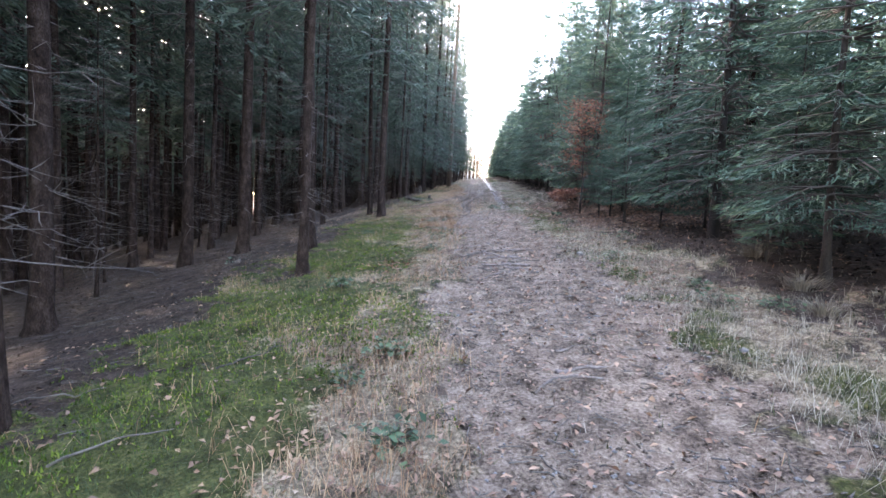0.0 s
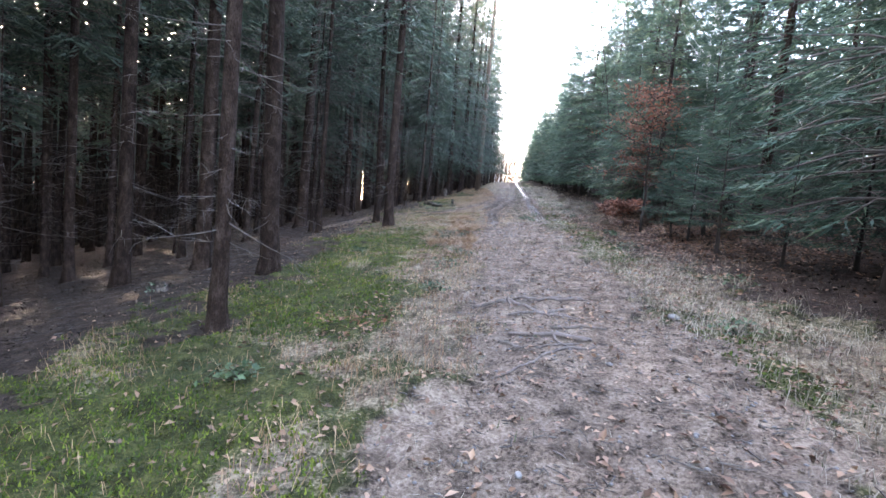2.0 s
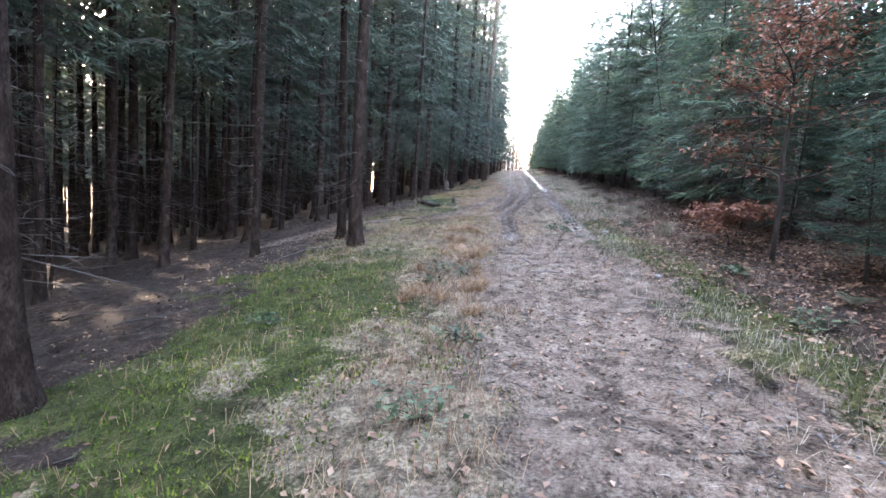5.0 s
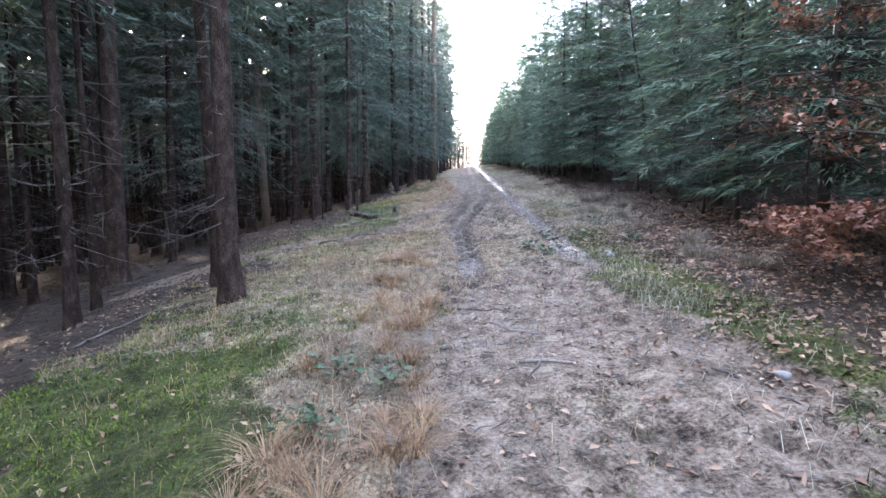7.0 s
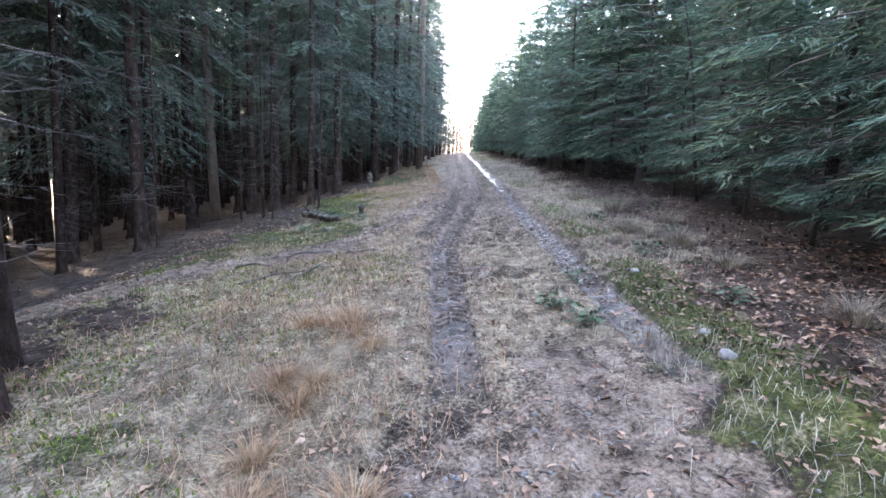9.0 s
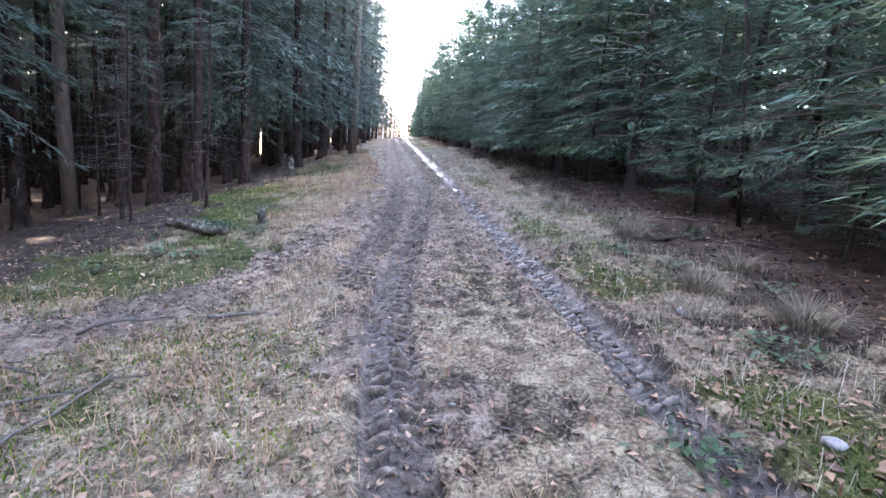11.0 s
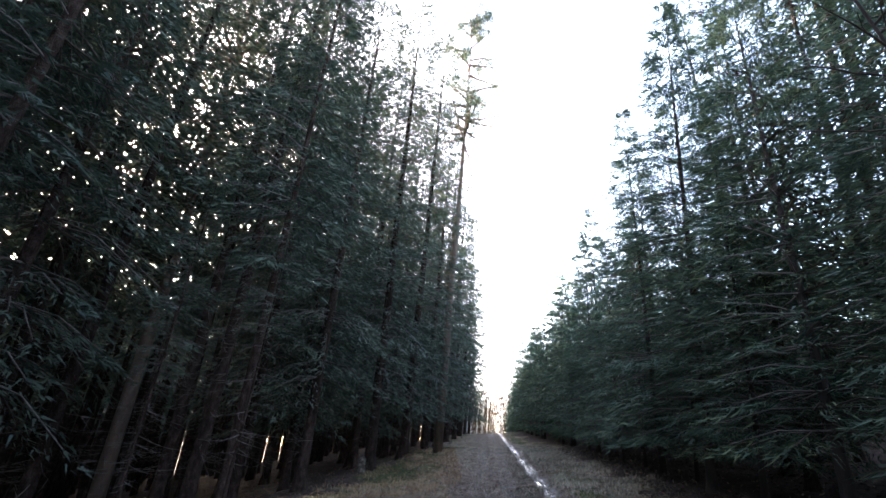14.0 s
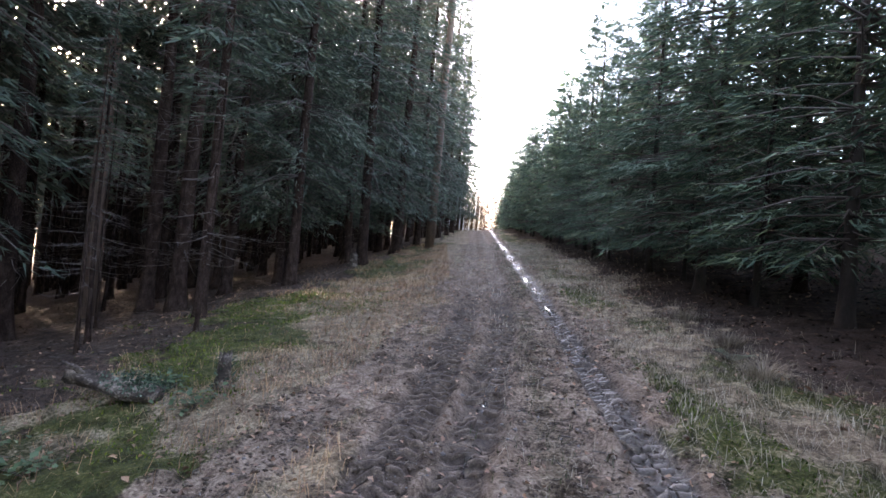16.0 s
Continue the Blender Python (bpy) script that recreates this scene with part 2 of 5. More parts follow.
def rough_noise(x, y, scale, seed=0):
    """Smooth value noise from 0 to 1, over arrays."""
    x, y = np.asarray(x, float) * scale, np.asarray(y, float) * scale
    ix, iy = np.floor(x), np.floor(y)
    fx, fy = x - ix, y - iy
    fx, fy = fx * fx * (3 - 2 * fx), fy * fy * (3 - 2 * fy)
    a, b = lattice(ix, iy, seed), lattice(ix + 1, iy, seed)
    c, d = lattice(ix, iy + 1, seed), lattice(ix + 1, iy + 1, seed)
    return (a * (1 - fx) + b * fx) * (1 - fy) + (c * (1 - fx) + d * fx) * fy


def smooth(a, b, v):
    t = np.clip((v - a) / (b - a), 0, 1)
    return t * t * (3 - 2 * t)


def plan(x, y):
    """How much of each ground cover lies at a place, and the wheel marks' depth."""
    x, y = np.asarray(x, float), np.asarray(y, float)
    tl, tr = np.interp(y, TRACK_Y, TRACK_L), np.interp(y, TRACK_Y, TRACK_R)
    el, er = np.interp(y, TRACK_Y, EDGE_L), np.interp(y, TRACK_Y, EDGE_R)
    wob = (rough_noise(x, y, 0.9, 3) - 0.5) * 0.9 + (rough_noise(x, y, 3.0, 4) - 0.5) * 0.7 + (rough_noise(x, y, 9.0, 5) - 0.5) * 0.6
    track = smooth(-0.35, 0.3, x - tl + wob * 0.7) * smooth(-0.35, 0.3, tr - x + wob * 0.7)
    verge_l = smooth(-0.35, 0.35, x - el + wob * 1.6) * (1 - smooth(-0.2, 0.2, x - tl + wob * 0.6))
    verge_r = smooth(-0.35, 0.35, er - x + wob * 1.2) * smooth(-0.2, 0.2, x - tr - wob * 0.6)
    side_y = np.interp(x, SIDE_X, SIDE_Y)
    side = smooth(0.95, 0.45, np.abs(y - side_y) / np.where(x > -0.4, 1.5, 1.0) + wob * 0.6) * smooth(1.3, 0.9, x) * smooth(-6, -4, x)
    ruts, wet, churn, damp_shade = np.zeros_like(x), np.zeros_like(x), np.zeros_like(x), np.zeros_like(x)
    for ys, xs, half, deep, w in ((RUT_R_Y, RUT_R_X, 0.14, 0.06, 1.0), (RUT_L_Y, RUT_L_X, 0.17, 0.06, 0.6), (RUT_M_Y, RUT_M_X, 0.2, 0.035, 0.35)):
        u = x - np.interp(y, ys, xs)
        inside = smooth(half + 0.05, half - 0.05, np.abs(u)) * smooth(ys[0], ys[0] + 1.5, y)
        lug = np.sin(2 * np.pi * (y / 0.15 + np.abs(u) * 3.2 + 0.15 * rough_noise(x, y, 4, 9)))
        fresh = 0.35 + 0.65 * rough_noise(x, y, 0.8, 12)
        near = smooth(34, 26, y)
        ruts += inside * (-deep + 0.012 * np.tanh(3 * lug) * near * fresh)
        ruts += 0.03 * np.exp(-((np.abs(u) - half - 0.08) / 0.07) ** 2) * smooth(ys[0], ys[0] + 1.5, y) * rough_noise(x, y, 5, 15)
        w = w * (1 if w == 1.0 else 1 - 0.8 * smooth(26, 30, y))
        wet = np.maximum(wet, inside * w * (0.45 + 0.55 * smooth(0.35, 0.65, rough_noise(x, y, 0.6, 21))))
        churn = np.maximum(churn, inside)
        # covers the whole rut, so grooves between the bars read as shaded
        damp_shade = np.maximum(damp_shade, inside * near * 0.85)
    crown = np.exp(-((x - np.interp(y, [0, 18, 22, 25, 30, 75], [1.0, 1.55, 2.0, 2.3, 2.95, 7.2])) / 0.38) ** 2)
    centre = crown * smooth(15, 19, y) * (1 - churn) * smooth(0.2, 0.5, rough_noise(x, y, 0.7, 33) + 0.15)
    mid_tuft = crown * smooth(8, 13, y) * smooth(19, 15, y) * smooth(0.5, 0.75, rough_noise(x, y, 0.6, 35))
    grassy_track = np.clip(centre * 0.5 + mid_tuft * 0.5, 0, 1)
    straw = smooth(14.5, 17.5, y) * smooth(22.5, 20.5, y + 0.6 * (x - 1.5) + wob) * smooth(0.25, 0.55, rough_noise(x, y, 1.3, 37) + 0.15)
    track = np.clip(np.maximum(track * (1 - grassy_track) * (1 - 0.8 * straw), side), 0, 1)
    track = np.maximum(track, churn)
    dry_l = verge_l * smooth(0.4, 0.75, rough_noise(x, y, 0.7, 40) * 0.6 + rough_noise(x, y, 2.5, 42) * 0.4 + 0.42 * smooth(-1.7, -0.2, x - tl) - 0.12 + 0.2 * smooth(13, 18, y)) * (1 - side)
    dry_r = verge_r * smooth(0.3, 0.75, rough_noise(x, y, 0.6, 41) * 0.5 + rough_noise(x, y, 2.4, 43) * 0.5) * (1 - 0.7 * smooth(8.5, 12, y) * smooth(19.5, 17.5, y))
    moss = verge_l * smooth(0.5, 0.8, rough_noise(x, y, 0.6, 44) * 0.65 + rough_noise(x, y, 2.3, 45) * 0.4 + 0.2 * smooth(-0.4, -1.6, x - tl)) * (1 - side)
    strip = verge_r * smooth(0.5, 0.12, np.abs(x - tr - 0.35 + wob * 0.4)) * smooth(0.36, 0.6, rough_noise(x, y, 0.45, 48) + 0.08)
    leafy = smooth(8.5, 12, y + wob) * smooth(19.5, 17.5, y + wob) * smooth(0.1, 0.5, x - tr + wob * 0.4)
    grassy = np.clip((verge_l + verge_r * 0.8 * (1 - 0.8 * leafy) + grassy_track + 0.6 * strip) * (1 - side) * (1 - churn), 0, 1)
    dry = np.clip(np.maximum(np.maximum(dry_l, dry_r * (1 - 0.8 * strip)), np.maximum(grassy_track * 0.4 * rough_noise(x, y, 1.7, 47), 0.75 * straw * (x > tl - 0.2) * (x < tr))), 0, 1) * (1 - churn)
    return dict(track=track, grassy=grassy, dry=dry, moss=moss, wet=wet, ruts=ruts, side=side, verge_l=verge_l, verge_r=verge_r, el=el, er=er, tl=tl, tr=tr, centre=centre, straw=straw, churn=churn, damp_shade=damp_shade, leafy=leafy, strip=strip)


def height(x, y, full=None):
    """Height over the sloping plane."""
    x, y = np.asarray(x, float), np.asarray(y, float)
    p = full or plan(x, y)
    below = np.maximum(0, p["el"] + 0.4 - x)
    far_l = np.maximum(0, -42 - x)
    z = -0.10 * np.minimum(below, 38) * smooth(0, 3, below) + 0.114 * far_l
    z += 0.05 * smooth(0, 0.8, x - p["er"]) - 0.114 * np.maximum(0, x - 45)
    z -= 0.085 * np.maximum(0, y - 70) - 0.02 * np.maximum(0, y - 160) + 0.06 * np.maximum(0, -40 - y) * -1
    z += 0.05 * (rough_noise(x, y, 0.35, 60) - 0.5) * smooth(-1, 1, np.abs(x - 1.2) - 1)
    z += 0.09 * (rough_noise(x, y, 0.8, 61) - 0.5) * (1 - p["track"]) + 0.035 * (rough_noise(x, y, 2.6, 62) - 0.5)
    z += 0.05 * (rough_noise(x, y, 9, 68) - 0.5) * p["track"] * smooth(20, 22, y) * smooth(31, 28, y)
    z += 0.035 * (rough_noise(x, y, 6, 63) - 0.5) + 0.03 * (rough_noise(x, y, 13, 64) - 0.5) * (0.5 + rough_noise(x, y, 1.1, 67))
    z += 0.05 * p["verge_l"] * rough_noise(x, y, 3.5, 65) + 0.04 * p["verge_r"] * rough_noise(x, y, 3.5, 66)
    return z + p["ruts"]


def spot(x, y, up=0.0):
    """A place in the world, that far above the ground."""
    return SLOPE @ Vector((x, y, float(height(np.array([x]), np.array([y]))[0]))) + Vector((0, 0, up))


SLOPE_NP = np.array(SLOPE.to_3x3())


def spots(x, y, up=0.0):
    return np.stack([x, y, height(x, y)], 1) @ SLOPE_NP.T + np.array([0, 0, 1.0]) * np.reshape(up, (-1, 1))


# ---------------------------------------------------------------- mesh helpers


def mesh_of(name, verts, faces, material, smooth_shade=False):
    """A mesh from arrays of vertices and of triangles or quads."""
    verts, faces = np.asarray(verts, np.float32), np.asarray(faces, np.int32)
    me = bpy.data.meshes.new(name)
    me.vertices.add(len(verts))
    me.vertices.foreach_set("co", verts.ravel())
    k = faces.shape[1]
    me.loops.add(faces.size)
    me.loops.foreach_set("vertex_index", faces.ravel())
    me.polygons.add(len(faces))
    me.polygons.foreach_set("loop_start", np.arange(0, faces.size, k, dtype=np.int32))
    if smooth_shade:
        me.polygons.foreach_set("use_smooth", np.ones(len(faces), bool))
    me.update(calc_edges=True)
    me.materials.append(material)
    return me


def part(name, me, parent=None, label=""):
    ob = new(name, me)
    if parent:
        ob.parent = parent
    return tagged(ob, label)


def tube(points, radii, sides=7, seed=0, rough=0.0, close=True):
    """Vertices and quads of a tapered tube along points."""
    rnd = np.random.RandomState(seed)
    pts, radii = np.asarray(points, float), np.asarray(radii, float)
    way = np.gradient(pts, axis=0)
    way /= np.linalg.norm(way, axis=1)[:, None] + 1e-9
    ref = np.where(np.abs(way[:, 2:3]) > 0.9, [[1.0, 0, 0]], [[0, 0, 1.0]])
    a = np.cross(way, ref)
    a /= np.linalg.norm(a, axis=1)[:, None] + 1e-9
    b = np.cross(way, a)
    ang = np.linspace(0, 2 * np.pi, sides, endpoint=False)
    r = radii[:, None] * (1 + rough * (rnd.rand(len(pts), sides) - 0.5))
    v = pts[:, None] + r[..., None] * (np.cos(ang)[None, :, None] * a[:, None] + np.sin(ang)[None, :, None] * b[:, None])
    i = np.arange(len(pts) - 1)[:, None] * sides + np.arange(sides)[None]
    j = np.arange(len(pts) - 1)[:, None] * sides + (np.arange(sides)[None] + 1) % sides
    f = np.stack([i, j, j + sides, i + sides], -1).reshape(-1, 4)
    v = v.reshape(-1, 3)
    if close:
        n = len(v)
        v = np.concatenate([v, pts[:1], pts[-1:]])
        k = np.arange(sides)
        last = (len(pts) - 1) * sides
        f = np.concatenate([f, np.stack([np.full(sides, n), (k + 1) % sides, k, k], 1)[:, [0, 1, 2, 2]],
                            np.stack([np.full(sides, n + 1), last + k, last + (k + 1) % sides, last + (k + 1) % sides], 1)])
        f[:, 3] = np.where(f[:, 3] == f[:, 2], f[:, 2], f[:, 3])
    return v, f


def join(pieces):
    vs, fs, n = [], [], 0
    for v, f in pieces:
        vs.append(v)
        fs.append(f + n)
        n += len(v)
    return np.concatenate(vs), np.concatenate(fs)


def quads_clean(v, f):
    """Quads of which some are triangles: all as triangles."""
    a, b = f[:, [0, 1, 2]], f[:, [0, 2, 3]]
    return v, np.concatenate([a, b[f[:, 2] != f[:, 3]]])


def tube_mesh(name, pieces, material):
    v, f = quads_clean(*join(pieces))
    return mesh_of(name, v, f, material, True)


# ---------------------------------------------------------------- ground sheet


def steps(spans):
    out = [spans[0][0]]
    for a, b, s in spans:
        out += list(np.linspace(a, b, max(2, int(round((b - a) / s)) + 1))[1:])
    return np.array(out)


gx = steps([(-600, -120, 60), (-120, -40, 8), (-40, -8, 1.0), (-8, -3.4, 0.2), (-3.4, -0.4, 0.09), (-0.4, 0.4, 0.06), (0.4, 3.4, 0.045), (3.4, 6.0, 0.1), (6, 12, 0.3), (12, 40, 1.5), (40, 120, 8), (120, 600, 60)])
gy = steps([(-500, -80, 60), (-80, -10, 5), (-10, 0.5, 0.5), (0.5, 17.5, 0.08), (17.5, 26.5, 0.03), (26.5, 34, 0.07), (34, 50, 0.2), (50, 100, 0.8), (100, 180, 8), (180, 900, 60)])
GX, GY = [a.ravel() for a in np.meshgrid(gx, gy)]
cover = plan(GX, GY)
gv = np.stack([GX, GY, height(GX, GY, cover)], 1) @ SLOPE_NP.T
ii = (np.arange(len(gy) - 1)[:, None] * len(gx) + np.arange(len(gx) - 1)[None]).ravel()
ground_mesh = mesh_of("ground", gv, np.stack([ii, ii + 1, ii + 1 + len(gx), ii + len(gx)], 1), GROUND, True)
for layer_name in ("track", "grassy", "dry", "wet", "damp_shade"):
    ground_mesh.attributes.new(layer_name, "FLOAT", "POINT").data.foreach_set("value", cover[layer_name].astype(np.float32))
tagged(new("ground", ground_mesh), "muddy forest track between mossy verges and needle-covered forest floor", "ground", kind="structure")

# ---------------------------------------------------------------- trees


def needles(base, way, side, length, width):
    """Slim triangles, one a sprig: base point, direction, sideways vector, length and width."""
    n = len(base)
    v = np.empty((n, 3, 3))
    v[:, 0] = base - side * (width / 2)[:, None]
    v[:, 1] = base + side * (width / 2)[:, None]
    v[:, 2] = base + way * length[:, None]
    return v.reshape(-1, 3), np.arange(n * 3).reshape(-1, 3)


def unit(v):
    return v / (np.linalg.norm(v, axis=-1, keepdims=True) + 1e-9)


def crown(seed, z0, z1, radius, levels, per_level, sprigs, size, droop, rise=0.25, ragged=0.35, power=0.8, inner=0.1, plump=0.165):
    """Branches in whorls; twigs with sprigs hang along each. Returns the sprigs and the bare branch tubes."""
    rnd = np.random.RandomState(seed)
    base, way, side, ln, wd, limbs = [], [], [], [], [], []
    for i in range(levels):
        f = (i + rnd.rand() * 0.8) / levels
        z = z0 + (z1 - z0) * f
        for _ in range(per_level if f < 0.85 else max(3, per_level - 2)):
            a = rnd.rand() * 2 * np.pi
            L = radius * ((1 - f) ** power * 0.95 + 0.05) * (1 - ragged * rnd.rand()) * (0.72 + 0.28 * min(1, f * 6))
            out = np.array([math.cos(a), math.sin(a), 0.0])
            cross = np.array([-out[1], out[0], 0.0])
            sag = droop * (1 - f) * (0.7 + 0.6 * rnd.rand())
            up = rise * (0.6 + 0.8 * f)
            n = max(int(sprigs * 0.3), int(sprigs * (0.42 + 0.58 * L / radius)))
            s = inner + (1 - inner) * rnd.rand(n) ** 0.75
            spine = lambda q: out[None] * (q * L)[:, None] + np.array([0, 0, 1.0])[None] * (L * (up * q - sag * q * q + 0.35 * sag * q ** 4))[:, None] + np.array([[0, 0, z]])
            reach = (0.42 * L * (1 - s) + 0.16 * L ** 0.5) * rnd.rand(n) * np.where(rnd.rand(n) < 0.5, -1, 1)
            p = spine(s) + cross[None] * reach[:, None] + out[None] * (np.abs(reach) * 0.5)[:, None]
            p[:, 2] -= np.abs(reach) * (0.15 + 0.5 * sag) + 0.05 * rnd.rand(n)
            w = unit(out[None] * (0.5 + 0.6 * rnd.rand(n))[:, None] + cross[None] * (np.sign(reach) * (0.3 + 0.7 * rnd.rand(n)))[:, None]
                     + np.array([[0, 0, 1.0]]) * (-0.5 * sag - 0.5 + 0.85 * rnd.rand(n))[:, None])
            sd = unit(np.cross(w, rnd.randn(n, 3) * 0.6 + np.array([[0, 0, 1.0]])))
            base.append(p), way.append(w), side.append(sd)
            grow = size * (0.8 + 0.2 * min(1.0, L / (0.6 * radius)))
            ln.append(grow * (0.6 + 0.8 * rnd.rand(n))), wd.append(grow * plump * (0.7 + 0.6 * rnd.rand(n)))
            if L > 0.45 * radius:
                q = np.linspace(0, 0.85, 3)
                limbs.append(tube(spine(q), 0.006 + 0.012 * L * (1 - q) * 0.7, 3, close=False))
    v, f = needles(np.concatenate(base), np.concatenate(way), np.concatenate(side), np.concatenate(ln), np.concatenate(wd))
    return v, f, limbs


def trunk_tube(seed, tall, diam, flare=1.6, sides=10, lean=0.0):
    rnd = np.random.RandomState(seed)
    z = np.array([-0.3, 0.0, 0.12, 0.35, 0.8, 1.6, 3, 5, 8, 12, 16, 20, 26])
    z = np.append(z[z < tall - 0.4], tall)
    r = diam / 2 * np.where(z < 1, 1 + (flare - 1) * np.exp(-np.maximum(z, 0) / 0.22), 1) * np.clip(1 - (np.maximum(z, 0) / tall) ** 1.15, 0.02, 1)
    wob = np.cumsum(rnd.randn(len(z), 2) * 0.012, axis=0) * np.minimum(1, np.maximum(z, 0))[:, None]
    pts = np.stack([wob[:, 0] + lean * np.maximum(z, 0), wob[:, 1], z], 1)
    return tube(pts, r, sides, seed, 0.14)


def dead_twigs(seed, z0, z1, count, longest, diam):
    """Bare dry branches on the lower trunk, each with a few side twigs."""
    rnd = np.random.RandomState(seed)
    out = []
    for _ in range(count):
        z, a, L = z0 + (z1 - z0) * rnd.rand(), rnd.rand() * 6.283, longest * (0.25 + 0.75 * rnd.rand())
        d = np.array([math.cos(a), math.sin(a), -0.12 - 0.3 * rnd.rand()])
        q = np.linspace(0, 1, 5)
        pts = np.array([[0, 0, z]]) + d[None] * (q * L)[:, None] + np.cumsum(rnd.randn(5, 3) * 0.02 * L, axis=0) * q[:, None]
        pts[:, 2] += 0.1 * L * q * q
        out.append(tube(pts, 0.0055 * (1.15 - q) * (0.6 + 0.5 * L), 4, close=False))
        for _ in range(2):
            k = rnd.randint(1, 4)
            e = unit(d + rnd.randn(3) * 0.6) * L * (0.15 + 0.3 * rnd.rand())
            out.append(tube(np.array([pts[k], pts[k] + e * 0.5 + rnd.randn(3) * 0.02, pts[k] + e]), [0.005, 0.004, 0.0015], 3, close=False))
    return out


def spruce(seed, tall, diam, z0, radius, levels, per_level, sprigs, size, droop, needle, bark, label, twigs=0, group="", rise=0.2, power=0.8, lean=0.0, twig_top=None, plump=0.165):
    root = tagged(new("spruce_tree"), label, "tree", group)
    part("trunk", tube_mesh("trunk", [trunk_tube(seed, tall, diam, lean=lean)], bark), root)
    v, f, limbs = crown(seed, z0, tall, radius, levels, per_level, sprigs, size, droop, rise, power=power, plump=plump)
    v[:, 0] += lean * v[:, 2]
    part("crown", mesh_of("crown", v, f, needle), root)
    if lean == 0.0:
        tagged(part("branchwork", tube_mesh("branchwork", limbs, TWIG), root), kind="stuff")
    if twigs:
        tagged(part("deadwood", tube_mesh("deadwood", dead_twigs(seed, 0.9, twig_top or z0 + 1, twigs, 1.5, diam), TWIG), root, "thin bare grey dead branches"), kind="stuff")
    return root


def stand(x, y, turn=0.0, size=1.0, tilt=(0.0, 0.0), wide=None):
    w = wide or size
    return Matrix.Translation(spot(x, y, -0.03)) @ pose(0, 0, 0, tilt[0], tilt[1], turn) @ Matrix.Diagonal((w, w, size, 1))


def plant_all(protos, places):
    """The first place of each kind takes the built tree, the others copies."""
    used = set()
    for kind, m in places:
        if kind in used:
            copy_thing(protos[kind], m)
        else:
            protos[kind].matrix_basis = m
            used.add(kind)
    for kind, ob in protos.items():
        if kind not in used:
            ob.matrix_basis = places[0][1] @ Matrix.Translation((-20.0 - 2 * len(used), 5, 0))


def far_forest(name, label, seats, tall, z0, radius, diam, needle, bark, sprigs=9, size=0.85):
    """Trees too far off to pick apart: trunks and crowns as two parts of one woodland."""
    root = tagged(new(name), label, "woodland", kind="stuff")
    kinds = []
    for k in range(4):
        t = tall * (0.88 + 0.08 * k)
        v, f, _ = crown(70 + k, z0 * (0.9 + 0.1 * k), t, radius, 12, 5, sprigs, size, 0.6, 0.2, power=0.75, plump=0.22)
        z = np.array([-0.2, 0.3, t * 0.4, t * 0.95])
        tv, tf = tube(np.stack([0 * z, 0 * z, z], 1), diam / 2 * np.array([1.3, 1, 0.7, 0.06]), 6, 80 + k, 0.1, close=False)
        kinds.append((v, f, tv, tf[:, [0, 1, 2, 0, 2, 3]].reshape(-1, 3)))
    xs, ys = np.array([p[0] for p in seats]), np.array([p[1] for p in seats])
    at = spots(xs, ys)
    rs = np.random.RandomState(5)
    leaves, stems = [], []
    for i, p in enumerate(at):
        v, f, tv, tf = kinds[i % 4]
        a, s = rs.rand() * 6.283, 0.85 + 0.3 * rs.rand()
        turn = np.array([[math.cos(a), -math.sin(a), 0], [math.sin(a), math.cos(a), 0], [0, 0, 1]]) * s
        leaves.append((v @ turn.T + p, f))
        stems.append((tv @ turn.T + p, tf))
    tagged(part("crowns", mesh_of("crowns", *join(leaves), needle), root), kind="stuff")
    tagged(part("trunks", mesh_of("trunks", *join(stems), bark, True), root), kind="stuff")
    return root


def nearest_first(places, many):
    """Splits the places into those nearest to the walked line and the rest."""
    order = sorted(places, key=lambda p: abs(p[1] - 1.2) + 0.8 * max(0, p[2] - 34) + max(0, 1 - p[2]))
    return order[:many], order[many:]


